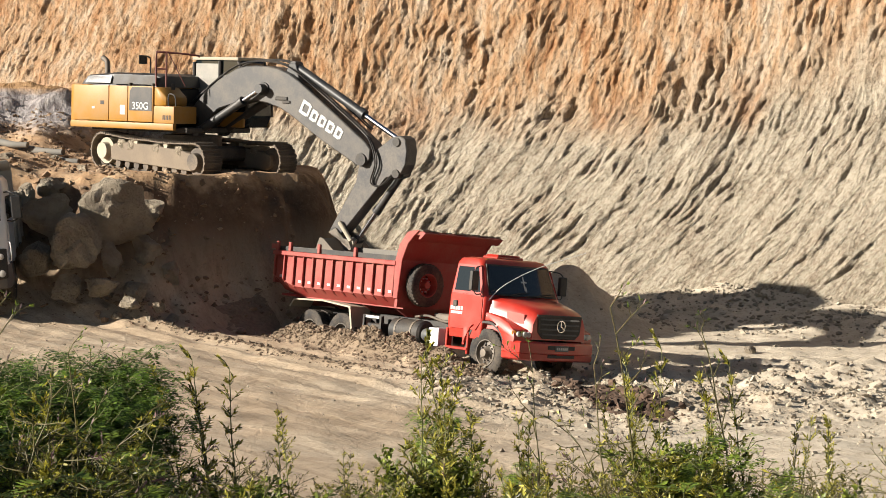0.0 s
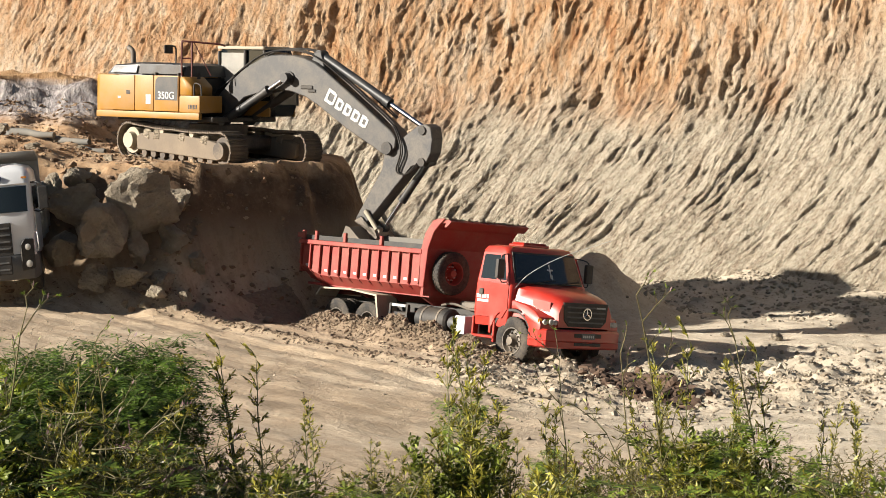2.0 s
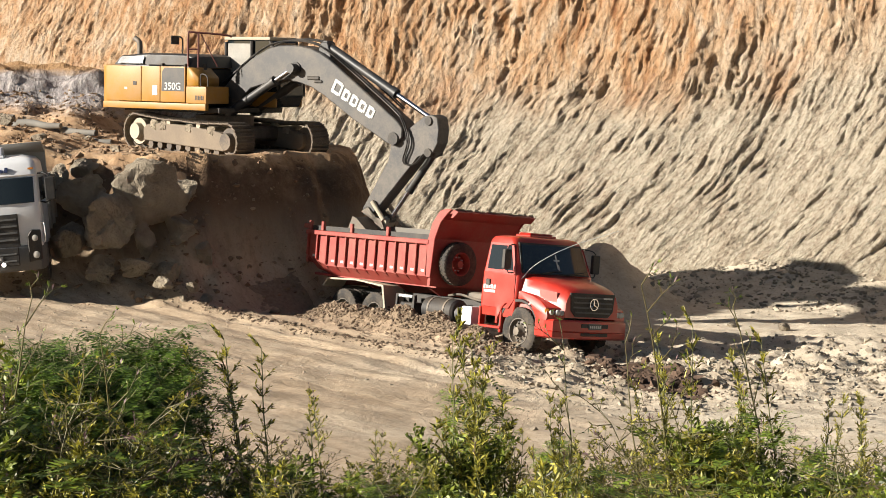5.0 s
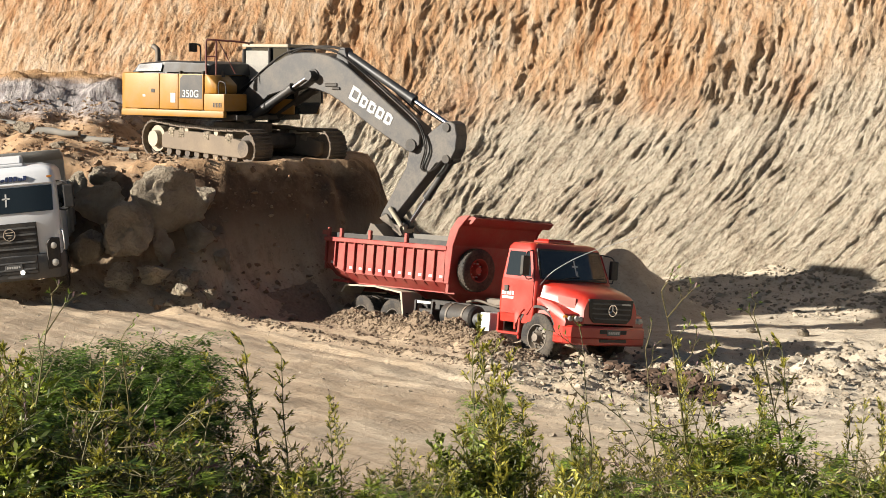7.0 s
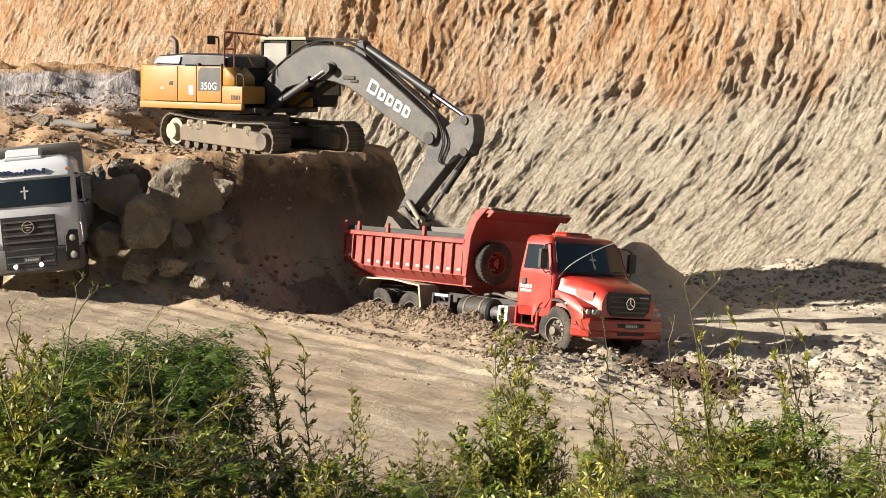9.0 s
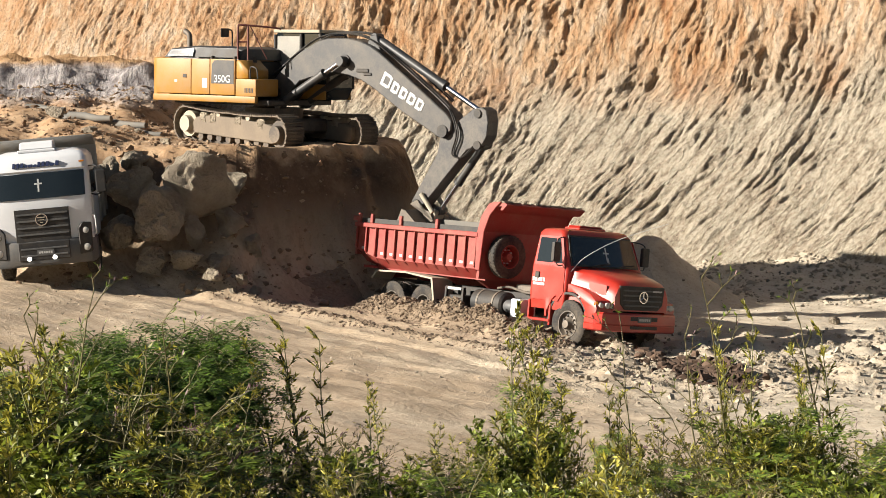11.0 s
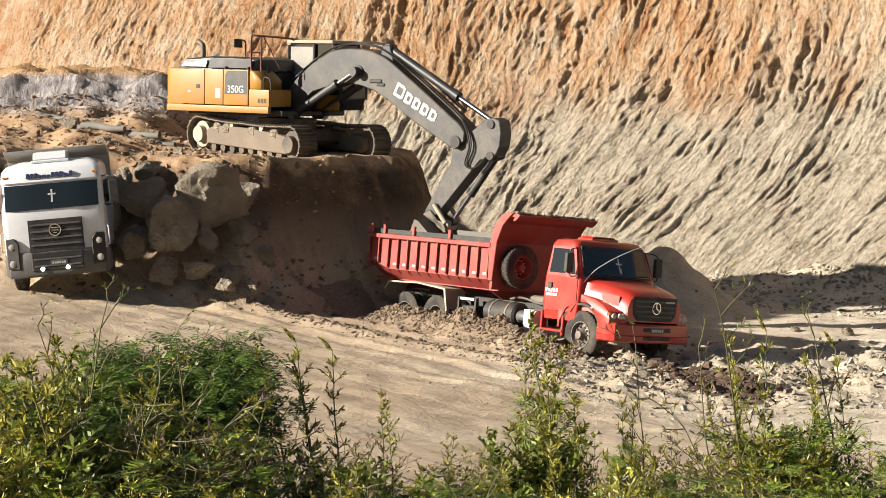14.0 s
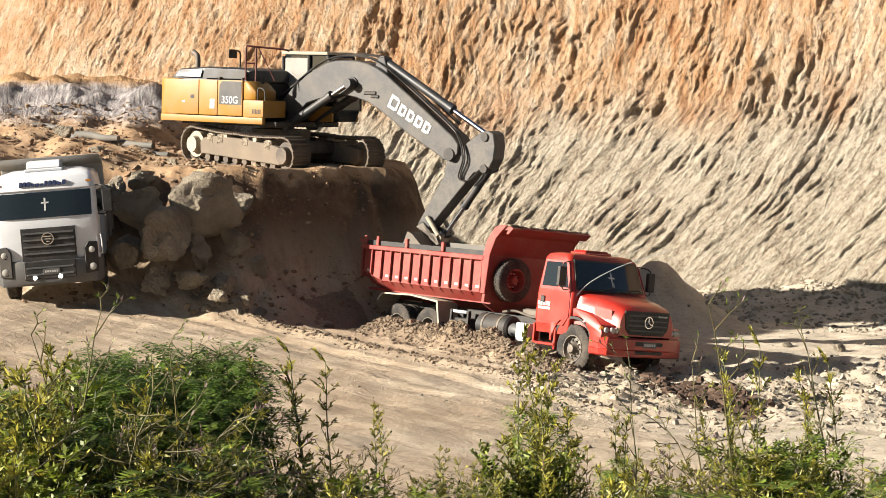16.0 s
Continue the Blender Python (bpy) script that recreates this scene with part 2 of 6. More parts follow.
    c = n.mix(b2.outputs[0], c, n.ramp(mid, [(0.3, (0.290, 0.157, 0.064)), (0.6, (0.383, 0.238, 0.116))]))
    c = n.mix(n.math("MULTIPLY", n.ramp(fine, [(0.34, (1, 1, 1)), (0.48, (0, 0, 0))]), 0.4), c, (0.174, 0.122, 0.075))
    n.colour(c)
    n.bump(n.math("ADD", n.math("ADD", n.math("MULTIPLY", fine, 0.8), n.math("MULTIPLY", ruts, 0.9)), n.math("ADD", n.math("MULTIPLY", mid, 1.5), n.math("MULTIPLY", n.math("MULTIPLY", streak, b1.outputs[0]), 6.0))), 0.55, 0.07)
    return n.mat


def make_cliff():
    n = Nodes("cut_clay", 0.95)
    x, y, z = n.xyz()
    # places along the wash-out of the slope: upright above, slanting below
    low = n.math("MINIMUM", z, 6.5)
    u = n.math("SUBTRACT", x, n.math("ADD", n.math("MULTIPLY", low, 0.55), n.math("MULTIPLY", z, 0.10)))

    def along(fu, fz):
        v = n.node("ShaderNodeCombineXYZ")
        n.link(n.math("MULTIPLY", u, fu), v.inputs[0])
        n.link(n.math("MULTIPLY", y, fu * 0.5), v.inputs[1])
        n.link(n.math("MULTIPLY", z, fz), v.inputs[2])
        return v.outputs[0]
    rill = n.noise(1.0, 6, 0.62, along(3.6, 0.85))
    fine = n.noise(1.0, 6, 0.70, along(7.5, 2.6))
    grit = n.noise(9.0, 6, 0.72)
    big = n.noise(0.20, 5, 0.6)
    orange = n.ramp(n.math("ADD", n.math("MULTIPLY", rill, 0.55), n.math("MULTIPLY", big, 0.45)),
                    [(0.36, (0.317, 0.134, 0.050)), (0.43, (0.455, 0.249, 0.118)), (0.51, (0.524, 0.344, 0.201)), (0.62, (0.588, 0.468, 0.345))])
    grey = n.ramp(n.math("ADD", n.math("MULTIPLY", rill, 0.45), n.math("MULTIPLY", grit, 0.55)),
                  [(0.38, (0.242, 0.189, 0.134)), (0.46, (0.427, 0.359, 0.270)), (0.56, (0.547, 0.482, 0.377))])
    # the orange cap lies over grey rotten rock, along an uneven line
    edge = n.math("ADD", n.math("MULTIPLY", n.noise(0.24, 6, 0.65, n.scaled((1, 1, 0.6))), 8.0), n.math("MULTIPLY", rill, 2.4))
    fade = n.node("ShaderNodeMapRange")
    fade.inputs[1].default_value, fade.inputs[2].default_value, fade.inputs[4].default_value = 9.0, 16.0, -1.6
    n.link(x, fade.inputs[0])
    lvl = n.math("ADD", n.math("ADD", z, edge), fade.outputs[0])
    w = n.node("ShaderNodeMapRange")
    w.inputs[1].default_value, w.inputs[2].default_value = 10.4, 13.0
    n.link(lvl, w.inputs[0])
    c = n.mix(w.outputs[0], grey, orange)
    rust = n.ramp(n.noise(0.42, 6, 0.7, n.scaled((1, 1, 0.5))), [(0.56, (0, 0, 0)), (0.68, (1, 1, 1))])
    c = n.mix(n.math("MULTIPLY", rust, n.math("ADD", n.math("MULTIPLY", w.outputs[0], 0.5), 0.12)), c, (0.36, 0.145, 0.045))
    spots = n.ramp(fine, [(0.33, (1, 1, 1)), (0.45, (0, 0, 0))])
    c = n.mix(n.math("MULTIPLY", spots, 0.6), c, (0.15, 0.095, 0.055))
    # fine mottling, multiplied darker where this noise, which also feeds the bump, is low
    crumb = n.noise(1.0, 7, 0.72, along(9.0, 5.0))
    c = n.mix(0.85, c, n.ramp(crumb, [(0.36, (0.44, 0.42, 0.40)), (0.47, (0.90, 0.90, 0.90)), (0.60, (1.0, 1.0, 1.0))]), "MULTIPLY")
    n.colour(c)
    n.bump(n.math("ADD", n.math("MULTIPLY", fine, 0.7), n.math("ADD", crumb, n.math("MULTIPLY", grit, 0.8))), 1.0, 0.20)
    return n.mat


def make_rock():
    n = Nodes("rock", 0.9)
    a, f, g = n.noise(1.2, 6, 0.65), n.noise(9, 6, 0.7), n.noise(3.0, 7, 0.75)
    c = n.ramp(a, [(0.3, (0.25, 0.20, 0.145)), (0.5, (0.40, 0.335, 0.25)), (0.7, (0.54, 0.46, 0.34))])
    c = n.mix(n.math("MULTIPLY", f, 0.4), c, (0.16, 0.135, 0.10))
    c = n.mix(n.ramp(g, [(0.62, (0, 0, 0)), (0.70, (0.7, 0.7, 0.7))]), c, (0.55, 0.47, 0.35))
    n.colour(c)
    n.bump(n.math("ADD", n.math("ADD", f, a), n.math("MULTIPLY", g, 1.6)), 1.0, 0.20)
    return n.mat


def make_leaf(name, lo, hi):
    n = Nodes(name, 0.5)
    f = n.t.nodes.new("ShaderNodeNewGeometry").outputs["Random Per Island"]
    n.colour(n.ramp(f, [(0.0, lo), (1.0, hi)]))
    n.b.inputs["Transmission Weight"].default_value = 0.0
    n.b.inputs["Subsurface Weight"].default_value = 0.0
    d = n.node("ShaderNodeBsdfTranslucent")
    n.link(n.ramp(f, [(0.0, tuple(k * 1.3 for k in lo)), (1.0, tuple(k * 1.4 for k in hi))]), d.inputs[0])
    m = n.node("ShaderNodeMixShader")
    m.inputs[0].default_value = 0.25
    n.link(n.b.outputs[0], m.inputs[1])
    n.link(d.outputs[0], m.inputs[2])
    n.link(m.outputs[0], n.t.nodes["Material Output"].inputs[0])
    return n.mat


M_GROUND, M_CLIFF, M_ROCK = make_ground(), make_cliff(), make_rock()
M_LEAF = make_leaf("leaf", (0.028, 0.060, 0.008), (0.25, 0.33, 0.038))
M_LEAF_DARK = make_leaf("dark_leaf", (0.016, 0.040, 0.005), (0.14, 0.225, 0.027))
M_STEM = plain("green_stem", (0.14, 0.145, 0.05), 0.7)
M_DRY = make_leaf("dry_stalk", (0.095, 0.085, 0.032), (0.16, 0.14, 0.060))
M_SEED = make_leaf("seed_head", (0.128, 0.070, 0.075), (0.209, 0.139, 0.139))
M_RED = painted("red_paint", (0.370, 0.021, 0.011), 0.32, 0.12, coat=0.3)
M_RED_BOX = painted("red_body_paint", (0.244, 0.026, 0.020), 0.5, 0.36, scratch=0.35)
M_YELLOW = painted("yellow_paint", (0.302, 0.142, 0.010), 0.45, 0.42, scratch=0.14)
M_DARKGREY = painted("dark_grey_paint", (0.021, 0.023, 0.026), 0.42, 0.2)
M_WHITE = painted("white_paint", (0.590, 0.605, 0.630), 0.3, 0.04, coat=0.3)
M_GREYPAINT = painted("grey_bumper_paint", (0.075, 0.078, 0.081), 0.5, 0.3)
M_BLACK = painted("black_plastic", (0.010, 0.010, 0.011), 0.55, 0.25)
M_STEEL = painted("dusty_steel", (0.099, 0.087, 0.075), 0.5, 0.65, metal=0.2)
M_TRACK = painted("dusty_track_steel", (0.064, 0.052, 0.043), 0.6, 0.75, metal=0.2)
M_RUBBER = painted("tyre_rubber", (0.013, 0.012, 0.012), 0.85, 0.55)
M_GLASS = glass("dark_glass")
M_CHROME = plain("chrome", (0.75, 0.75, 0.75), 0.18, 1.0)
M_BOOM = painted("dusty_boom_paint", (0.032, 0.032, 0.034), 0.45, 0.42, (0.20, 0.165, 0.12))
M_LETTER = plain("white_lettering", (0.476, 0.476, 0.464), 0.5)
M_LAMP = plain("lamp_lens", (0.435, 0.418, 0.383), 0.12)
M_AMBER = plain("amber_lens", (0.435, 0.162, 0.017), 0.2)
M_LIT = Nodes("lit_lamp", 0.3)
M_LIT.colour((0.522, 0.522, 0.493))
M_LIT.b.inputs["Emission Color"].default_value = (1, 0.96, 0.86, 1)
M_LIT.b.inputs["Emission Strength"].default_value = 3.0
M_LIT = M_LIT.mat

M_WOODGREY = painted("weathered_board", (0.116, 0.110, 0.099), 0.85, 0.5, (0.209, 0.186, 0.151))
M_CREAM = painted("cream_paint", (0.360, 0.319, 0.244), 0.7, 0.5)
M_SOIL = make_rock()
M_SOIL.name = "loose_soil"

M_ROD = plain("piston_steel", (0.62, 0.62, 0.66), 0.22, 1.0)
M_FRAMEDUST = painted("dusty_track_frame", (0.139, 0.110, 0.081), 0.85, 0.7, (0.232, 0.186, 0.133))
M_EARTH = make_rock()
M_EARTH.name = "dried_mud"
M_GRILLE = painted("silver_grille", (0.220, 0.232, 0.244), 0.4, 0.2)
M_RAIL = painted("dark_red_rail", (0.093, 0.017, 0.014), 0.5, 0.2)
M_DUSTGLASS = painted("dusty_glass", (0.197, 0.191, 0.174), 0.3, 0.8, (0.319, 0.290, 0.244))
M_ARM = painted("worn_grey_paint", (0.032, 0.032, 0.035), 0.48, 0.5, (0.232, 0.197, 0.151), scratch=0.3)
M_BUCKET = painted("worn_bucket_steel", (0.116, 0.099, 0.081), 0.5, 0.6, metal=0.3, scratch=0.5)
M_BLUEMARK = plain("dark_blue_paint", (0.012, 0.023, 0.081), 0.5)
M_BODYGREY = painted("pale_grey_body", (0.290, 0.284, 0.267), 0.6, 0.5)


def make_clod(name, lo, hi):
    n = Nodes(name, 0.95)
    f = n.t.nodes.new("ShaderNodeNewGeometry").outputs["Random Per Island"]
    c = n.ramp(f, [(0.0, lo), (0.6, tuple((a + b) / 2 for a, b in zip(lo, hi))), (1.0, hi)])
    g = n.noise(18, 4, 0.7)
    n.colour(n.mix(n.math("MULTIPLY", g, 0.4), c, tuple(k * 0.6 for k in lo)))
    n.bump(g, 0.4, 0.03)
    return n.mat


M_CLOD = make_clod("clod", (0.115, 0.080, 0.052), (0.30, 0.228, 0.158))
M_CLODDARK = make_clod("damp_clod", (0.041, 0.023, 0.014), (0.139, 0.087, 0.058))
M_CLODPALE = make_clod("pale_clod", (0.20, 0.165, 0.122), (0.44, 0.385, 0.30))
M_CLODBROWN = make_clod("brown_clod", (0.162, 0.099, 0.058), (0.336, 0.244, 0.157))
M_LEAF_YELLOW = make_leaf("yellow_green_leaf", (0.018, 0.025, 0.004), (0.44, 0.40, 0.055))
M_LEAF_MID = make_leaf("mid_green_leaf", (0.012, 0.024, 0.003), (0.25, 0.30, 0.034))

M_DRYLEAF = make_leaf("half_dry_leaf", (0.099, 0.075, 0.029), (0.209, 0.174, 0.075))

# ---- ground and cliff ----
CLIFF_FOOT = [(-70, 104), (-30, 86), (-12, 74), (-4, 68), (3, 65), (10, 62), (18, 56.5), (30, 50), (60, 44), (120, 40)]
BENCH_EDGE = [(-70, 51), (-14, 51.8), (-8.5, 51.3), (-6.8, 51.0), (-5.8, 50.8), (-4.6, 51.1), (-3.4, 51.8), (-2.2, 52.9), (-1.2, 54.4), (-1.0, 56.5), (-1.8, 58.8), (-4.5, 61), (-8.5, 64.5), (-9.5, 80)]


def line_distance(x, y, line):
    """Signed distance of places to a line of points; positive on its left-hand side."""
    best, sign = np.full(np.shape(x), 1e9), np.ones(np.shape(x))
    for (ax, ay), (bx, by) in zip(line, line[1:]):
        dx, dy = bx - ax, by - ay
        t = np.clip(((x - ax) * dx + (y - ay) * dy) / (dx * dx + dy * dy), 0, 1)
        d = np.hypot(x - ax - t * dx, y - ay - t * dy)
        s = np.where(dx * (y - ay) - dy * (x - ax) >= 0, 1.0, -1.0)
        sign = np.where(d < best, s, sign)
        best = np.minimum(best, d)
    return best * sign


def floor_height(x, y):
    """The pit's floor, sloping down to the right and rising to the bench."""
    z = 0.50 - 0.088 * (np.minimum(x, 5.0) - 3.1) - 0.02 * np.clip(y - 45, -20, 6)
    z = np.where(x < -12, 0.50 - 0.088 * (-12 - 3.1) + 0 * x, z)
    return z


def ground_height(x, y):
    x, y = np.asarray(x, float), np.asarray(y, float)
    z = floor_height(x, y)
    detail = sstep(20, 34, y)
    # ruts and clods of the worked floor
    z = z + detail * (0.10 * fbm(x * 0.35, y * 0.35, 3, 3) + 0.05 * fbm(x * 1.6, y * 1.6, 4, 5))
    along = (x * 0.64 - y * 0.77)
    across = (x * 0.77 + y * 0.64)
    ridge = np.exp(-((across - 30.1 + 0.3 * fbm(along * 0.5, along * 0, 2, 9)) / 0.42) ** 2) * sstep(-40, -37.5, along) * (1 - sstep(-33.0, -31.2, along))
    z = z + ridge * (0.50 + 0.40 * fbm(x * 1.3, y * 1.3, 4, 21))
    z = z + detail * 0.05 * fbm(across * 1.5, along * 0.10, 3, 13)
    for a0, tall, wide in ((27.3, 0.13, 0.22), (28.35, 0.07, 0.13), (28.75, -0.06, 0.16), (26.4, 0.06, 0.12), (26.0, -0.05, 0.15), (25.2, 0.05, 0.13), (24.0, 0.05, 0.14)):
        rut = np.exp(-((across - a0 + 0.35 * fbm(along * 0.22, 0 * along + a0, 2, 23)) / wide) ** 2) * sstep(-46, -42, along) * (1 - sstep(-27, -23, along))
        z = z + detail * rut * tall * (1 + 0.8 * fbm(x * 1.2, y * 1.2, 3, 24))
    # churned lumps ahead of and beside the lorry
    lump = sstep(1, 4, x) * (1 - sstep(47, 53, y)) * sstep(36, 39, y)
    z = z + lump * np.maximum(0, fbm(x * 1.1, y * 1.1, 4, 33) + 0.05) * 0.45
    # heap behind the lorry
    hu, hv = 0.77 * (x - 6.3) + 0.64 * (y - 57.5), 0.64 * (x - 6.3) - 0.77 * (y - 57.5)
    heap = np.exp(-((hu / 1.8) ** 2 + (hv / 1.5) ** 2))
    z = z + heap * (1.80 + 0.3 * fbm(x * 0.9, y * 0.9, 3, 41))
    heap = np.exp(-(((x - 12.5) / 3.6) ** 2 + ((y - 61) / 2.6) ** 2) * 1.2)
    z = z + heap * (0.45 + 0.25 * fbm(x * 0.9, y * 0.9, 3, 43))
    # the bench with its steep broken face
    d = line_distance(x, y, BENCH_EDGE) + 0.55 * fbm(x * 0.45, y * 0.45, 4, 51) + 0.30 * fbm(x * 1.5, y * 1.5, 3, 52)
    top = 4.82 + 0.05 * np.clip(y - 54.5, 0, 3) + (0.14 + 0.38 * (1 - sstep(-8.5, -6.5, x))) * fbm(x * 0.6, y * 0.6, 5, 57) + sstep(55, 66, y) * (1.3 + 0.45 * fbm(x * 0.4, y * 0.7, 5, 58)) * (1 - sstep(-9.5, -7, x))
    top = top + 0.35 * np.exp(-((x + 10.5) / 2.6) ** 2 - ((y - 55.5) / 2) ** 2)
    top = top + sstep(65.7, 66.9, y + 0.55 * fbm(x * 0.9, y * 0.5, 4, 61) + 0.5 * fbm(x * 0.2, 0 * x, 2, 62)) * 0.85 * (1 - sstep(-9, -7.5, x)) + 0.04 * np.clip(y - 67, 0, 12) * (1 - sstep(-9, -7.5, x))
    spill = np.exp(-((x + 4.75) / 0.75) ** 2) * np.exp(-((d + 0.9) / 0.9) ** 2)
    rise = np.clip(sstep(-1.7, 0.15, d) + spill * (0.30 + 0.25 * fbm(x * 4.5, y * 0.8, 3, 59)), 0, 1)
    rough = (rise > 0.02) * (rise < 0.98) * 0.25 * fbm(x * 1.4, y * 1.4, 4, 63)
    z = np.where(d > -3, z + (top - z) * (0.22 * sstep(-3, -1.2, d) + 0.78 * rise) + rough, z)
    # talus at the cliff's foot, and the land behind the cliff
    c = line_distance(x, y, CLIFF_FOOT)
    z = z + np.clip(c + 3.0, 0, 3) * 0.22 * (z < 7)
    z = np.where(c > 3.0, np.minimum(z + (c - 3.0) * 1.6, 19 + 0 * z), z)
    # the bank the camera stands on
    bank = 4.35 - 0.03 * y + 0.12 * fbm(x * 0.25, y * 0.25, 3, 71)
    k = 1 - sstep(9.5, 24, y)
    z = z * (1 - k) + bank * k
    return z


def build_ground():
    def steps(lo, a, b, hi, step, out):
        mid = np.arange(a, b + 1e-6, step)
        left = [a - (a - lo) * (i / out) ** 3 for i in range(out, 0, -1)]
        right = [b + (hi - b) * (i / out) ** 3 for i in range(1, out + 1)]
        return np.concatenate([left, mid, right])
    xs = steps(-1800, -16, 18, 1800, 0.16, 26)
    ys = steps(-1800, 24, 72, 2400, 0.16, 30)
    X, Y = np.meshgrid(xs, ys)
    ob = new("ground", grid_mesh("ground", X, Y, ground_height(X, Y), M_GROUND))
    tagged(ob, "sandy tan quarry floor with ruts, clods and a dug bench", "ground", kind="structure")


def crests(x, y, octaves, seed):
    """Sharp-crested ribs with rounded troughs, 0 to 1."""
    total, amp, norm = 0.0, 1.0, 0.0
    for i in range(octaves):
        total = total + amp * (1 - np.minimum(1, 1.6 * np.abs(gnoise(np.asarray(x) * 2.1 ** i, np.asarray(y) * 2.1 ** i, seed + i * 13))))
        norm, amp = norm + amp, amp * 0.5
    return total / norm


def build_cliff():
    fx = np.array([p[0] for p in CLIFF_FOOT], float)
    fy = np.array([p[1] for p in CLIFF_FOOT], float)
    xs = np.concatenate([np.linspace(-60, -16.2, 60), np.arange(-16, 19, 0.032), np.linspace(20.2, 100, 70)])
    hs = np.concatenate([np.arange(-1.5, 10, 0.042), np.linspace(10.4, 20, 14)])
    S, H = np.meshgrid(xs, hs)
    base_y = np.interp(S, fx, fy)
    bend_y = np.interp(S + 3, fx, fy) + np.interp(S - 3, fx, fy) - 2 * base_y
    base_y = base_y + bend_y * 0.33 + 0.9 * fbm(S * 0.12, 0 * S, 3, 81)
    foot = np.interp(S, [-60, -14, -9, -4, 3, 12, 60], [7.9, 7.9, 7.0, 4.0, 2.2, 1.4, 1.2])
    back = np.where(H < 4.5, H * 0.62, 4.5 * 0.62 + (H - 4.5) * 0.30)
    # the wash-out slants across the lower slope and stands upright above
    slant = 0.08 * H + (0.30 + 0.75 * sstep(-2, 9, S)) * 4.2 * (1 - np.exp(-np.maximum(H, -1) / 4.2))
    u = S - slant + 0.16 * fbm(S * 0.7, H * 0.7, 3, 82) + 0.05 * fbm(S * 3.0, H * 3.0, 3, 84)
    gully = 0.55 * fbm(u * 0.26, H * 0.07, 3, 83)
    patch = 0.55 + 0.45 * sstep(-0.25, 0.3, fbm(S * 0.55, H * 0.55, 3, 86))
    ribs = crests(u * 1.0, H * 0.12, 1, 85)
    rills = crests(u * 2.4, H * 0.26, 1, 87)
    fine = crests(u * 5.0, H * 1.0, 1, 88)
    finer = crests(u * 9.5, H * 2.0, 1, 92)
    crumbs = fbm(S * 5.5, H * 5.5, 3, 89)
    steps = crests(S * 1.1 + H * 0.9, H * 1.3 - S * 0.5, 2, 90)
    amt = sstep(-1.5, 1.0, H)
    for sx, sh, w, tall, depth in ((10.2, 5.3, 0.26, 1.0, 0.85), (10.8, 5.4, 0.10, 1.1, 0.5), (11.2, 5.5, 0.10, 1.0, 0.5), (-2.9, 5.6, 0.16, 1.6, 0.6), (-2.2, 5.0, 0.2, 1.2, 0.4), (3.6, 6.6, 0.22, 1.2, 0.5),
                                   (4.0, 6.2, 0.14, 1.3, 0.5), (6.2, 4.3, 0.20, 0.22, 0.55), (4.5, 4.2, 0.16, 0.18, 0.45), (6.8, 4.6, 0.12, 0.6, 0.5), (11.6, 6.9, 0.25, 0.6, 0.5), (1.4, 3.6, 0.25, 0.7, 0.4)):
        warp = 0.15 * fbm(H * 1.5, S * 0.5, 2, 95) + 0.30 * fbm(S * 2.2, H * 1.3, 4, 97)
        gully = gully - 0.85 * depth * np.exp(-((S - sx - 0.25 * (H - sh) + warp) / w) ** 2 - np.abs((H - sh + 0.5 * fbm(S * 1.7, H * 0.8, 3, 98)) / tall) ** 3)
    off = 0.55 * gully + amt * (0.12 * ribs + 0.05 * steps + patch * (0.13 * rills + 0.11 * fine + 0.06 * finer) + 0.03 * crumbs)
    Z = foot + H
    nx, ny = -0.55, -0.83
    X = S - back * nx * 0.35 + off * nx
    Y = base_y + back + 0.25 + off * ny
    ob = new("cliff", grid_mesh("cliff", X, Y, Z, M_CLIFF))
    tagged(ob, "cut clay cliff, orange over grey, furrowed by rills", "cliff", kind="structure")


build_ground()
build_cliff()

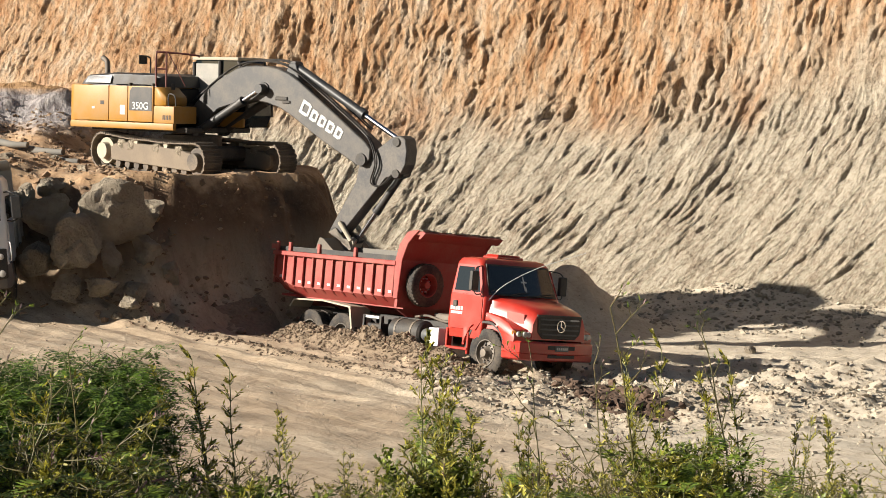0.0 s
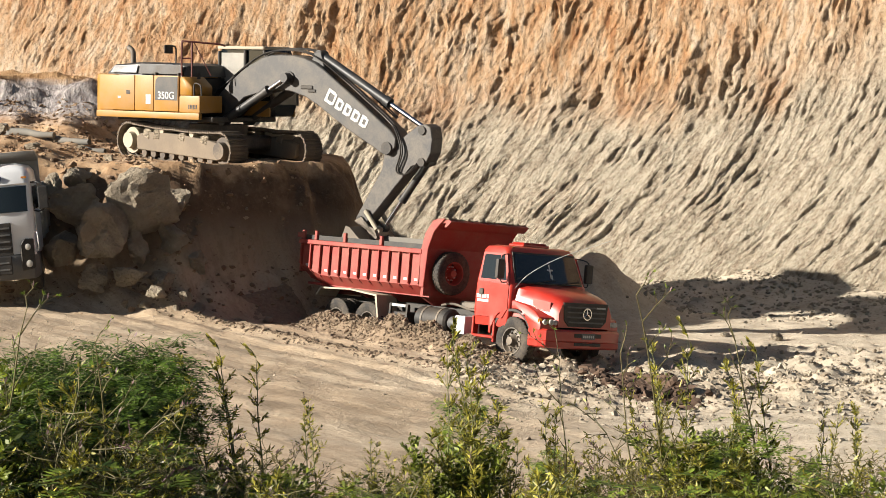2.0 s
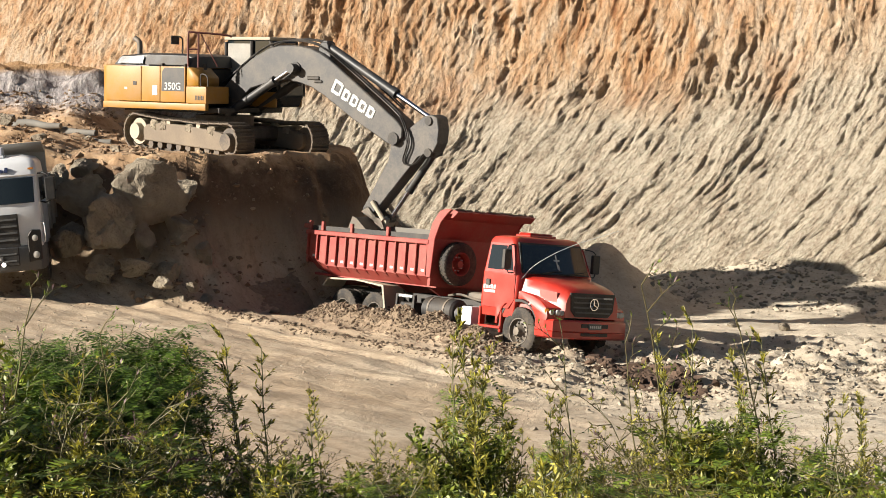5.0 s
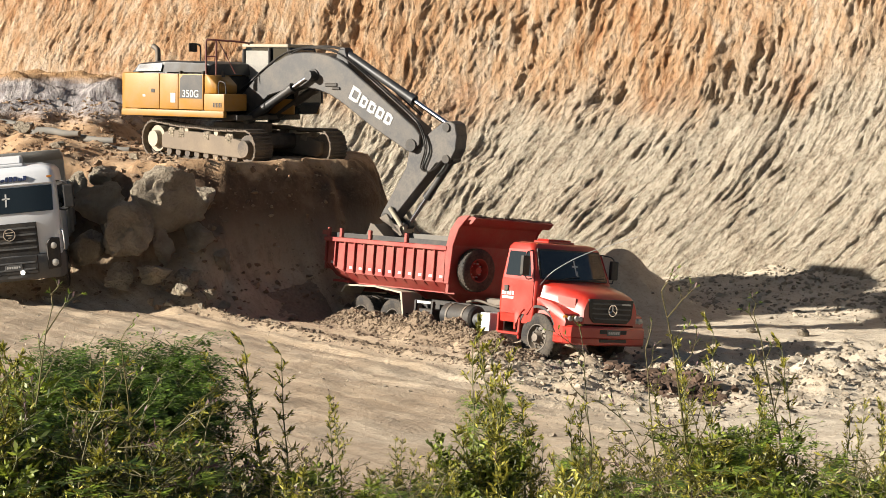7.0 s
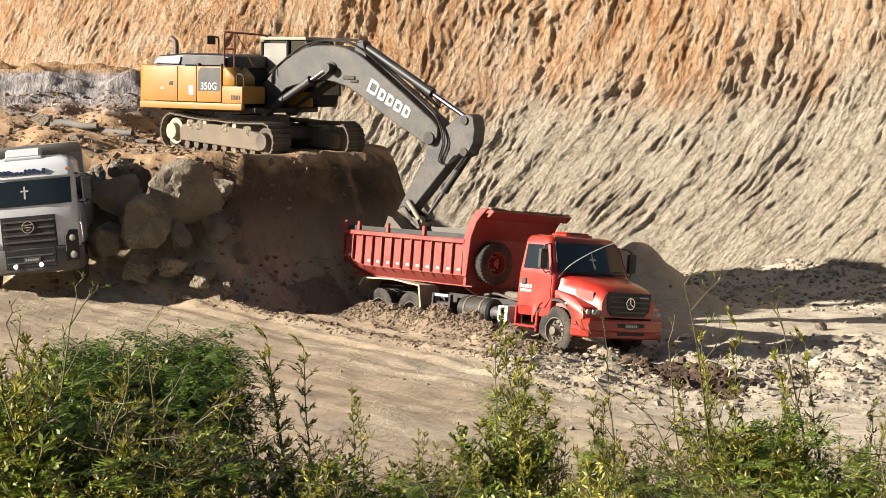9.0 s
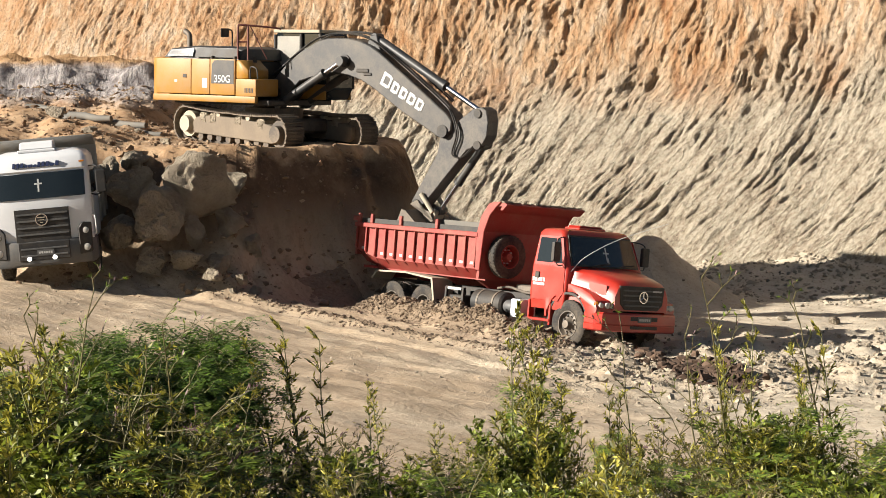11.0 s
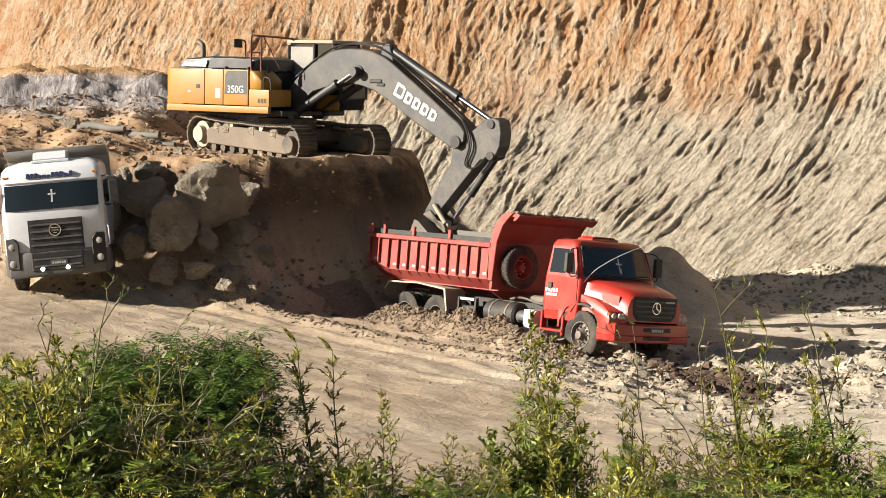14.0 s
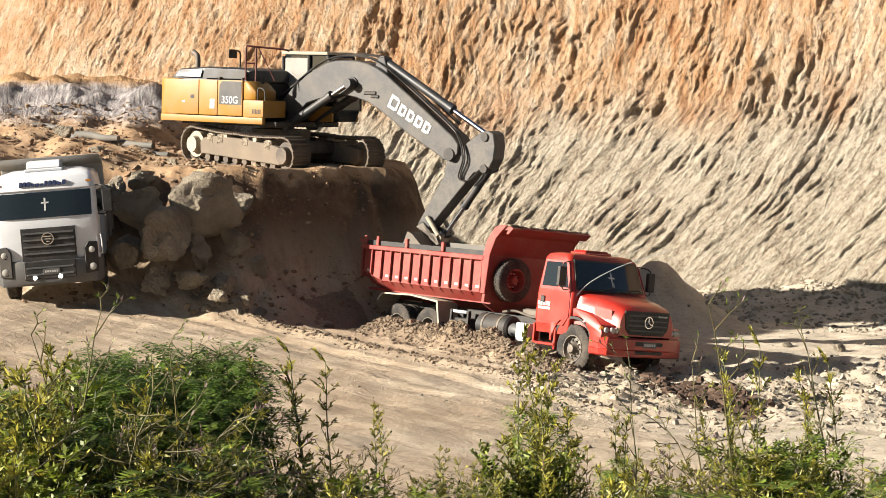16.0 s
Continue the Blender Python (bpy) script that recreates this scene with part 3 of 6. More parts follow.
# ---- shared pieces of vehicles ----
def wheel_meshes(radius, width, rim_r, kind="front"):
    """Tyre, rim and nuts about the y axis, outer face towards -y."""
    m = Matrix.Rotation(radians(90), 4, "X")
    w = width / 2
    tyre = B()
    lathe(tyre, [(rim_r, -w * 0.82), (rim_r + 0.03, -w * 0.95), (radius * 0.80, -w), (radius * 0.93, -w * 0.95), (radius, -w * 0.74), (radius, w * 0.74),
                 (radius * 0.93, w * 0.95), (radius * 0.80, w), (rim_r + 0.03, w * 0.95), (rim_r, w * 0.82)], m, 40)
    for i in range(36):
        a = 2 * math.pi * i / 36
        for s in (-1, 1):
            box(tyre, radius - 0.012, radius + 0.012, s * w * 0.42 - w * 0.27, s * w * 0.42 + w * 0.27, -0.017, 0.017, 0, Matrix.Rotation(a + 0.04 * s, 4, "Y"))
    rim = B()
    d = w * (0.2 if kind == "front" else -0.5)
    lathe(rim, [(rim_r, -w * 0.8), (rim_r, w * 0.92), (rim_r * 0.93, w * 0.92), (rim_r * 0.88, w * 0.5), (rim_r * 0.80, d), (rim_r * 0.50, d + 0.03), (rim_r * 0.45, d + 0.06),
                (rim_r * 0.36, d + 0.09), (rim_r * 0.30, d + 0.17), (0, d + 0.18)], m, 32)
    holes, nuts = [], B()
    for i in range(10):
        a = 2 * math.pi * i / 10
        c, s = math.cos(a), math.sin(a)
        rod(nuts, (rim_r * 0.58 * c, -d - 0.02, rim_r * 0.58 * s), (rim_r * 0.58 * c, -d - 0.08, rim_r * 0.58 * s), 0.018, 0.016, 6)
    for i in range(8):
        a = 2 * math.pi * (i + 0.5) / 8
        c, s = math.cos(a), math.sin(a)
        holes.append(B())
        rod(holes[-1], (rim_r * 0.76 * c, -d + 0.03, rim_r * 0.76 * s), (rim_r * 0.76 * c, -d - 0.028, rim_r * 0.76 * s), rim_r * 0.10, None, 12)
    return tyre, rim, nuts, holes


def add_wheel(parent, x, y, z, radius, width, rim_r, rim_material, turn=0.0, kind="front", flip=False):
    tyre, rim, nuts, holes = wheel_meshes(radius, width, rim_r, kind)
    m = pose(x, y, z, 0, 0, turn + (180 if flip else 0))
    t = part("wheel", tyre, M_RUBBER, parent, "dusty black tyre", m, 40)
    part("rim", rim, rim_material, t, "", None, 40)
    tagged(part("wheel_nuts", nuts, M_STEEL, t), kind="stuff")
    for h in holes:
        part("rim_hole", h, M_BLACK, t)
    return t


def lettering(name, text, height, material, parent, m, depth=0.006, label=""):
    cu = bpy.data.curves.new(name, "FONT")
    cu.body, cu.size, cu.extrude, cu.align_x, cu.align_y = text, height * 1.38, depth, "CENTER", "CENTER"
    cu.offset = 0.012 * height
    tmp = bpy.data.objects.new(name, cu)
    scene.collection.objects.link(tmp)
    me = bpy.data.meshes.new_from_object(tmp.evaluated_get(bpy.context.evaluated_depsgraph_get()))
    bpy.data.objects.remove(tmp)
    bpy.data.curves.remove(cu)
    me.materials.clear()
    me.materials.append(material)
    ob = new(name, me)
    ob.matrix_basis = m
    ob.parent = parent
    if label:
        ob["label"] = label
    return ob


def loft(bm, rings, close=True, cap=True):
    """Skins rings of equal numbers of places."""
    vs = [[bm.verts.new(p) for p in r] for r in rings]
    n = len(rings[0])
    fs = []
    for p, q in zip(vs, vs[1:]):
        for i in range(n if close else n - 1):
            fs.append(bm.faces.new((p[i], p[(i + 1) % n], q[(i + 1) % n], q[i])))
    if cap:
        fs += [bm.faces.new(vs[0][::-1]), bm.faces.new(vs[-1])]
    bmesh.ops.recalc_face_normals(bm, faces=fs)
    return bm


def panel(bm, corners, normal, thick):
    """A flat plate from corners, thickened along the normal."""
    n = Vector(normal).normalized() * thick
    a = [bm.verts.new(Vector(c)) for c in corners]
    b = [bm.verts.new(Vector(c) + n) for c in corners]
    k = len(a)
    fs = [bm.faces.new(a[::-1]), bm.faces.new(b)]
    for i in range(k):
        fs.append(bm.faces.new((a[i], a[(i + 1) % k], b[(i + 1) % k], b[i])))
    bmesh.ops.recalc_face_normals(bm, faces=fs)
    return bm


# ---- red dump truck ----
def build_dump_truck():
    t = thing("dump_truck", pose(4.593, 43.902, 0.423, -5.66, 0.31, -50.78),
              "red bonneted dump truck with dusty ribbed tipping body, sunk in mud", "truck")
    # frame
    for s in (-1, 1):
        part("frame_rail", box(B(), -8.5, -0.5, s * 0.42 - 0.04, s * 0.42 + 0.04, 0.78, 1.04, 0.01), M_BLACK, t)
    for x in (-7.6, -6.2, -4.9, -3.6):
        part("cross_member", box(B(), x - 0.05, x + 0.05, -0.38, 0.38, 0.82, 1.0), M_BLACK, t)

    # cab shell: rings from the sill to the roof
    def ring(z, x0, x1, y, r=0.10):
        pts = []
        for cx, cy, a0 in ((x1, y, 0), (x0, y, 90), (x0, -y, 180), (x1, -y, 270)):
            for k in range(4):
                a = radians(a0 + k * 30)
                pts.append((cx + (-r if cx == x1 else r) + r * math.cos(a), cy + (-r if cy > 0 else r) + r * math.sin(a), z))
        return pts
    b = B()
    loft(b, [ring(0.78, -2.60, -1.52, 1.16, 0.05), ring(1.15, -2.62, -1.45, 1.19, 0.05), ring(1.72, -2.62, -1.42, 1.19), ring(1.80, -2.62, -1.46, 1.175),
             ring(2.48, -2.58, -1.74, 1.07), ring(2.57, -2.54, -1.80, 1.02, 0.14), ring(2.61, -2.42, -1.92, 0.88, 0.16)])
    cab = part("cab", b, M_RED, t, "glossy red cab shell", pose(0.13, 0, 0), 35)
    # windscreen in a black seal
    def ws(y, z, out):
        k = (z - 1.80) / 0.68
        return Vector((-1.462 - 0.278 * k + out + 0.06 * (1 - (y / 1.1) ** 2), y, z))
    def sheet(y0a, y0b, z0, z1, o0, o1):
        bm = B()
        rows = []
        for i in range(9):
            u = i / 8
            rows.append([ws((-y0a + 2 * y0a * u), z0, o1), ws((-y0b + 2 * y0b * u), z1, o1), ws((-y0b + 2 * y0b * u), z1, o0), ws((-y0a + 2 * y0a * u), z0, o0)])
        return loft(bm, rows)
    part("windscreen_seal", sheet(1.06, 0.97, 1.79, 2.475, -0.1, 0.012), M_BLACK, cab, "", None, 30)
    wsn = part("windscreen", sheet(1.02, 0.93, 1.825, 2.44, -0.06, 0.022), M_GLASS, cab, "dark tinted windscreen", None, 30)
    b = B()
    for y0, y1, z0, z1 in ((0.02, 0.055, 1.92, 2.24), (-0.05, 0.13, 2.10, 2.135), (0.065, 0.09, 1.90, 2.02)):
        corners = [ws(y0, z0, 0.024), ws(y1, z0, 0.024), ws(y1, z1, 0.024), ws(y0, z1, 0.024)]
        panel(b, corners, (1, 0, 0.4), 0.004)
    part("windscreen_decal", b, M_LETTER, wsn, "pale cross-shaped sticker")
    # doors with glass, both sides
    for s in (-1, 1):
        def side(x, z, out=0.0):
            y = 1.19 if z < 1.72 else 1.19 - (z - 1.72) * 0.155
            return Vector((x, s * (y + out), z))
        b = B()
        panel(b, [side(-2.52, 0.98), side(-1.66, 0.98), side(-1.50, 1.18), side(-1.50, 1.74), side(-1.50, 1.76), side(-2.52, 1.76)], (0, s, 0), 0.014)
        d = part("door", b, M_RED, cab, "red door")
        b = B()
        f = [(-2.52, 1.765), (-1.50, 1.765), (-1.74, 2.43), (-2.50, 2.43)]
        panel(b, [side(x, z) for x, z in f], (0, s, 0.1), 0.012)
        part("window_frame", b, M_RED, d)
        b = B()
        panel(b, [side(x, z, 0.004) for x, z in [(-2.45, 1.83), (-1.93, 1.83), (-1.93, 2.38), (-2.45, 2.38)]], (0, s, 0.1), 0.012)
        part("window_pane", b, M_GLASS, d)
        b = B()
        panel(b, [side(x, z, 0.004) for x, z in [(-1.88, 1.83), (-1.60, 1.83), (-1.80, 2.38), (-1.88, 2.38)]], (0, s, 0.1), 0.012)
        part("quarter_pane", b, M_GLASS, d)
        b = B()
        box(b, -2.43, -2.30, s * 1.215 - 0.02, s * 1.215 + 0.02, 1.46, 1.60, 0.01)
        part("door_handle", b, M_BLACK, d, "black handle")
        b = B()
        panel(b, [side(x, z, 0.016) for x, z in [(-2.50, 1.30), (-2.12, 1.30), (-2.12, 1.36), (-2.50, 1.36)]], (0, s, 0), 0.004)
        for i in range(5):
            panel(b, [side(x, z, 0.016) for x, z in [(-2.52 + i * 0.085, 1.385), (-2.455 + i * 0.085, 1.385), (-2.455 + i * 0.085, 1.475), (-2.52 + i * 0.085, 1.475)]], (0, s, 0), 0.004)
        part("door_sign", b, M_LETTER, d, "white painted bars")
        # mirror on its arms
        b = B()
        box(b, -1.66, -1.56, s * 1.40 - 0.11, s * 1.40 + 0.11, 1.86, 2.30, 0.03, None, 2)
        mi = part("mirror", b, M_BLACK, cab, "black mirror housing")
        part("mirror_arm", tube(B(), bend([(-1.60, s * 1.17, 1.80), (-1.58, s * 1.34, 1.78), (-1.60, s * 1.40, 1.88)], 4), 0.014), M_BLACK, mi)
        b = B()
        tube(b, bend([(-1.76, s * 1.06, 2.42), (-1.64, s * 1.32, 2.38), (-1.60, s * 1.40, 2.28)], 4), 0.014)
        part("mirror_arm", b, M_BLACK, mi)
        b = B()
        box(b, -2.50, -1.75, s * 1.10 - 0.12, s * 1.10 + 0.04, 0.50, 0.56, 0.01)
        box(b, -2.50, -2.44, s * 1.10 - 0.10, s * 1.10 + 0.06, 0.42, 0.96, 0.01)
        box(b, -1.80, -1.74, s * 1.10 - 0.10, s * 1.10 + 0.06, 0.42, 0.96, 0.01)
        part("cab_step", b, M_RED, t)
    # roof hatch and cowl
    b = B()
    box(b, -2.45, -1.95, -0.42, 0.42, 2.60, 2.66, 0.02)
    box(b, -2.40, -2.0, -0.36, 0.36, 2.66, 2.70, 0.02)
    part("roof_hatch", b, M_RED, cab, "", None)
    for y in (-0.85, 0.85):
        part("roof_lamp", box(B(), -1.86, -1.80, y - 0.05, y + 0.05, 2.545, 2.585, 0.01), M_AMBER, cab)
    for y in (-0.5, 0.3):
        part("wiper", tube(B(), [ws(y, 1.81, 0.05), ws(y + 0.30, 1.86, 0.04), ws(y + 0.62, 1.88, 0.035)], 0.012), M_BLACK, cab)

    # bonnet: rings from the cowl to the nose
    def bring(x, yb, yt, zb, zt, crown):
        pts = [(-yb, zb), (-yb, zb + (zt - zb) * 0.55), (-yt - 0.015, zt - 0.07), (-yt * 0.9, zt), (-yt * 0.45, zt + crown), (0, zt + crown * 1.25),
               (yt * 0.45, zt + crown), (yt * 0.9, zt), (yt + 0.015, zt - 0.07), (yb, zb + (zt - zb) * 0.55), (yb, zb)]
        return [(x, y, z) for y, z in pts]
    b = B()
    loft(b, [bring(-1.56, 1.10, 1.04, 0.95, 1.76, 0.03), bring(-1.35, 1.08, 1.02, 0.95, 1.76, 0.03), bring(-0.95, 1.00, 0.92, 0.95, 1.71, 0.03),
             bring(-0.45, 0.88, 0.80, 0.92, 1.61, 0.03), bring(-0.18, 0.84, 0.75, 0.90, 1.53, 0.02), bring(-0.10, 0.82, 0.72, 0.90, 1.46, 0.01)])
    bon = part("bonnet", b, M_RED, t, "red sloping bonnet", None, 40)
    for s in (-1, 1):
        b = panel(B(), [(-0.34, s * 0.862, 1.22), (-0.80, s * 0.955, 1.26), (-0.80, s * 0.955, 1.48), (-0.34, s * 0.862, 1.44)], (0.2, s, 0.05), 0.008)
        part("bonnet_vent", b, M_RED, bon)
    # grille
    b = B()
    o = [(-0.70, 1.46), (0.70, 1.46), (0.66, 1.06), (0.52, 0.93), (-0.52, 0.93), (-0.66, 1.06)]
    prism(b, o, -0.16, -0.075, 0.015, "x")
    gr = part("grille", b, M_BLACK, t, "black grille with slats")
    for z in (1.03, 1.14, 1.25, 1.36):
        hw = 0.60 if z > 1.06 else 0.54
        part("grille_slat", box(B(), -0.09, -0.05, -hw, hw, z - 0.018, z + 0.018, 0.008), M_GREYPAINT, gr)
    b = B()
    ringm = Matrix.Translation((-0.04, 0, 1.22)) @ Matrix.Rotation(radians(90), 4, "Y")
    lathe(b, [(0.115, -0.012), (0.135, -0.012), (0.135, 0.012), (0.115, 0.012), (0.115, -0.012)], ringm, 32)
    for k in range(3):
        a = radians(90 + 120 * k)
        tube(b, [(-0.04, 0, 1.22), (-0.04, 0.12 * math.cos(a), 1.22 + 0.12 * math.sin(a))], 0.014, 6)
    part("badge", b, M_CHROME, gr, "chrome ring badge")
    part("grille_mark", box(B(), -0.055, -0.045, 0.30, 0.58, 1.345, 1.38), M_LETTER, gr)
    # fenders with the arch cut out, and headlamps
    for s in (-1, 1):
        arch = [(-1.20 + 0.66 * math.cos(a), 0.56 + 0.66 * math.sin(a)) for a in [radians(k) for k in range(178, 8, -10)]]
        o = [(-1.92, 0.62)] + [(-1.86, 0.62)] + arch + [(-0.52, 0.62), (-0.22, 0.62), (-0.14, 0.92), (-0.20, 1.10), (-0.55, 1.22), (-0.85, 1.33), (-1.25, 1.40), (-1.62, 1.36), (-1.92, 1.02)]
        b = B()
        y0, y1 = sorted((s * 0.80, s * 1.22))
        prism(b, o, y0, y1, 0.0)
        for v in b.verts:
            if abs(v.co.y) > 1.1 and v.co.z > 1.12:
                v.co.y -= s * 0.10
            if abs(v.co.y) > 1.1 and v.co.x > -0.3:
                v.co.x -= 0.10
        outer = [e for e in b.edges if all(abs(v.co.y) > 1.05 for v in e.verts)]
        bmesh.ops.bevel(b, geom=outer, offset=0.022, segments=2, affect="EDGES", profile=0.6)
        fe = part("fender", b, M_RED, t, "", None, 40)
        b = B()
        for k, (dy, r) in enumerate(((0.98, 0.065), (0.86, 0.06), (1.10, 0.06))):
            cx = -0.155 - (0.07 if k == 2 else 0.0)
            lathe(b, [(r, -0.03), (r, 0.02), (r * 0.7, 0.035), (0, 0.04)], Matrix.Translation((cx, s * dy, 1.0)) @ Matrix.Rotation(radians(90), 4, "Y"), 20)
        part("headlamp", b, M_LAMP, fe, "clear round headlamps", None, 40)
        b = B()
        lathe(b, [(0.05, -0.02), (0.05, 0.02), (0, 0.03)], Matrix.Translation((-0.30, s * 1.185, 1.03)) @ Matrix.Rotation(radians(45 * s + 90), 4, "Z") @ Matrix.Rotation(radians(90), 4, "X"), 16)
        part("indicator", b, M_AMBER, fe, "amber indicator")
        b = B()
        lathe(b, [(0.60, -0.10), (0.655, -0.10), (0.655, 0.32), (0.60, 0.32)], Matrix.Translation((-1.20, s * 0.86, 0.56)) @ Matrix.Rotation(radians(90), 4, "X") @ Matrix.Scale(-s, 4, (0, 0, 1)), 36)
        for v in list(b.verts):
            if v.co.z < 0.5:
                b.verts.remove(v)
        part("wheel_arch_liner", b, M_BLACK, fe)
        add_wheel(t, -1.20, s * 1.02, 0.50, 0.53, 0.29, 0.30, M_STEEL, 0, "front", s > 0)
    # bumper wrapped round the corners
    def brow(z, grow):
        o = [(-0.62, -1.21 - grow), (-0.30, -1.23 - grow), (-0.12, -1.14 - grow), (-0.02 + grow, -0.85), (0.03 + grow, -0.4), (0.04 + grow, 0), (0.03 + grow, 0.4),
             (-0.02 + grow, 0.85), (-0.12, 1.14 + grow), (-0.30, 1.23 + grow), (-0.62, 1.21 + grow), (-0.62, 1.0), (-0.30, 0.8), (-0.30, -0.8), (-0.62, -1.0)]
        return [(x, y, z) for x, y in o]
    b = loft(B(), [brow(0.44, -0.05), brow(0.47, 0.0), brow(0.585, 0.005), brow(0.60, -0.012), brow(0.615, 0.005), brow(0.82, 0.0), brow(0.86, -0.04)])
    bu = part("bumper", b, M_RED, t, "red bumper with dark slots", None, 30)
    for z0, z1 in ((0.515, 0.59), (0.70, 0.79)):
        part("bumper_slot", box(B(), -0.05, 0.046, -0.42, 0.42, z0, z1, 0.01), M_BLACK, bu)
    pl = part("number_plate", box(B(), 0.045, 0.056, -0.21, 0.21, 0.665, 0.795, 0.004), M_GREYPAINT, bu, "grey plate with plain bars")
    b = B()
    for i in range(6):
        box(b, 0.057, 0.060, -0.17 + i * 0.06, -0.13 + i * 0.06, 0.70, 0.755)
    part("plate_bars", b, M_LETTER, pl)
    # long whip aerial bending forward
    b = B()
    pts = bend([(-1.30, -1.08, 1.66), (-1.10, -0.84, 2.02), (-0.70, -0.24, 2.46), (-0.05, 0.62, 2.90)], 7)
    tube(b, pts, [0.012 - 0.006 * i / len(pts) for i in range(len(pts))], 6)
    part("aerial", b, M_LETTER, t, "long bent whip aerial")

    # tipping body
    x0, x1, zr = -9.05, -4.35, 2.32
    zt = 2.36

    def low(x):
        return 1.50 + 0.20 * max(0.0, (-8.2 - x) / 0.85)
    for s in (-1, 1):
        b = B()
        panel(b, [(x0, s * 1.20, low(x0)), (-8.2, s * 1.20, 1.5), (x1, s * 1.20, 1.5), (x1, s * 1.20, zr), (x0, s * 1.20, zr)], (0, -s, 0), 0.03)
        panel(b, [(x0 + 0.1, s * 1.20, low(x0)), (-8.2, s * 1.20, 1.5), (x1, s * 1.20, 1.5), (x1, s * 0.92, 1.26), (-8.2, s * 0.92, 1.26), (x0 + 0.1, s * 0.92, 1.40)], (0, -s * 0.5, 0.8), 0.02)
        side = part("body_side", b, M_RED_BOX, t, "dusty red ribbed side")
        n = 12
        for i in range(n + 1):
            x = x0 + 0.04 + (x1 - x0 - 0.1) * i / n
            b = B()
            zl = low(x)
            y0, y1 = sorted((s * 1.20, s * 1.27))
            prism(b, [(y0 if s < 0 else y0, zr - 0.06), (y1, zr - 0.06), (y1 if s > 0 else y1, zl + 0.06), (s * 1.20, zl - 0.02), ] if s > 0 else
                  [(y1, zr - 0.06), (y0, zr - 0.06), (y0, zl + 0.06), (s * 1.0, zl - 0.16), (y1, zl - 0.02)], x - 0.024, x + 0.024, 0.004, "x")
            part("rib", b, M_RED_BOX, side)
            if s < 0 and 1 <= i <= 12 and i != 2:
                part("reflector", box(B(), x - 0.21, x - 0.09, -1.209, -1.203, zl + 0.10, zl + 0.16), M_LETTER, side, "pale reflective strip")
        b = B()
        y0, y1 = sorted((s * 1.18, s * 1.30))
        box(b, x0 - 0.02, x1 + 0.02, y0, y1, zr - 0.07, zr + 0.04, 0.012)
        part("top_rail", b, M_RED_BOX, side)
        for x in (x0 + 0.10, x0 + 0.60, x0 + 1.75, x0 + 3.15):
            part("post", box(B(), x - 0.05, x + 0.05, s * 1.23 - 0.035, s * 1.23 + 0.035, zr + 0.04, zr + 0.27, 0.01), M_RED_BOX, side)
        b = B()
        box(b, x0 + 0.05, x1 - 0.05, s * 1.185 - 0.02, s * 1.185 + 0.02, zr + 0.045, zr + (0.16 if s < 0 else 0.27))
        part("side_board", b, M_BLACK if s < 0 else M_WOODGREY, side, "dark board" if s < 0 else "weathered grey board")
    part("body_floor", box(B(), x0, x1, -0.93, 0.93, 1.24, 1.30), M_RED_BOX, t)
    b = B()
    box(b, x0 - 0.06, x0, -1.2, 1.2, 1.55, zr + 0.1, 0.015)
    tg = part("tailgate", b, M_RED_BOX, t)
    for y in (-1.22, 1.22):
        part("hinge", box(B(), x0 - 0.16, x0 + 0.06, y - 0.04, y + 0.04, zr + 0.08, zr + 0.20, 0.01), M_RED_BOX, tg)
    # headboard leaning forward to the canopy over the cab
    b = B()
    o = [(-4.08, 1.25), (-4.02, 2.36), (-3.80, 2.86), (-3.58, 3.04), (-3.28, 3.06), (-3.18, 3.02), (-3.34, 2.88), (-3.41, 2.88), (-3.36, 2.98), (-3.52, 2.96), (-3.70, 2.82), (-3.93, 2.36), (-3.99, 1.25)]
    prism(b, o, -1.24, 1.24)
    hb = part("headboard", b, M_RED_BOX, t, "red headboard with canopy over the cab", pose(-0.24, 0, 0.03))
    for s in (-1, 1):
        b = B()
        y0, y1 = sorted((s * 1.24, s * 1.285))
        prism(b, [(-4.10, 1.45), (-4.14, 2.30), (-4.02, 2.72), (-3.78, 3.02), (-3.58, 3.07), (-3.36, 3.08), (-3.54, 2.93), (-3.72, 2.75), (-3.88, 2.36), (-3.95, 1.45)], y0, y1, 0.01)
        part("wing", b, M_RED_BOX, hb, "sun-faded red side wing")
    b = B()
    random.seed(5)
    for i in range(26):
        y = -1.2 + 2.4 * i / 25
        box(b, -3.52 + random.uniform(-0.05, 0.05), -3.28 + random.uniform(-0.06, 0.04), y - 0.05, y + 0.05, 3.06, 3.075 + random.uniform(0.005, 0.035), 0.01)
    part("soil_crust", b, M_SOIL, hb, "dark soil left on the canopy")
    # spare wheel on the headboard
    tyre, rim, nuts, holes = wheel_meshes(0.50, 0.28, 0.28, "rear")
    m = pose(-4.02, -0.60, 1.84, 0, 0, 90)
    sp = part("spare_wheel", tyre, M_RUBBER, t, "spare wheel with red rim", m, 40)
    part("rim", rim, M_RED_BOX, sp, "", None, 40)
    tagged(part("wheel_nuts", nuts, M_LETTER, sp), kind="stuff")
    for h in holes:
        part("rim_hole", h, M_BLACK, sp)
    # subframe, guards and rear wheels
    for x in (-8.5, -7.2, -5.9, -4.7):
        b = B()
        prism(b, [(-0.95, 1.27), (0.95, 1.27), (0.48, 1.04), (-0.48, 1.04)], x - 0.05, x + 0.05, 0.01, "x")
        part("bolster", b, M_RED_BOX, t)
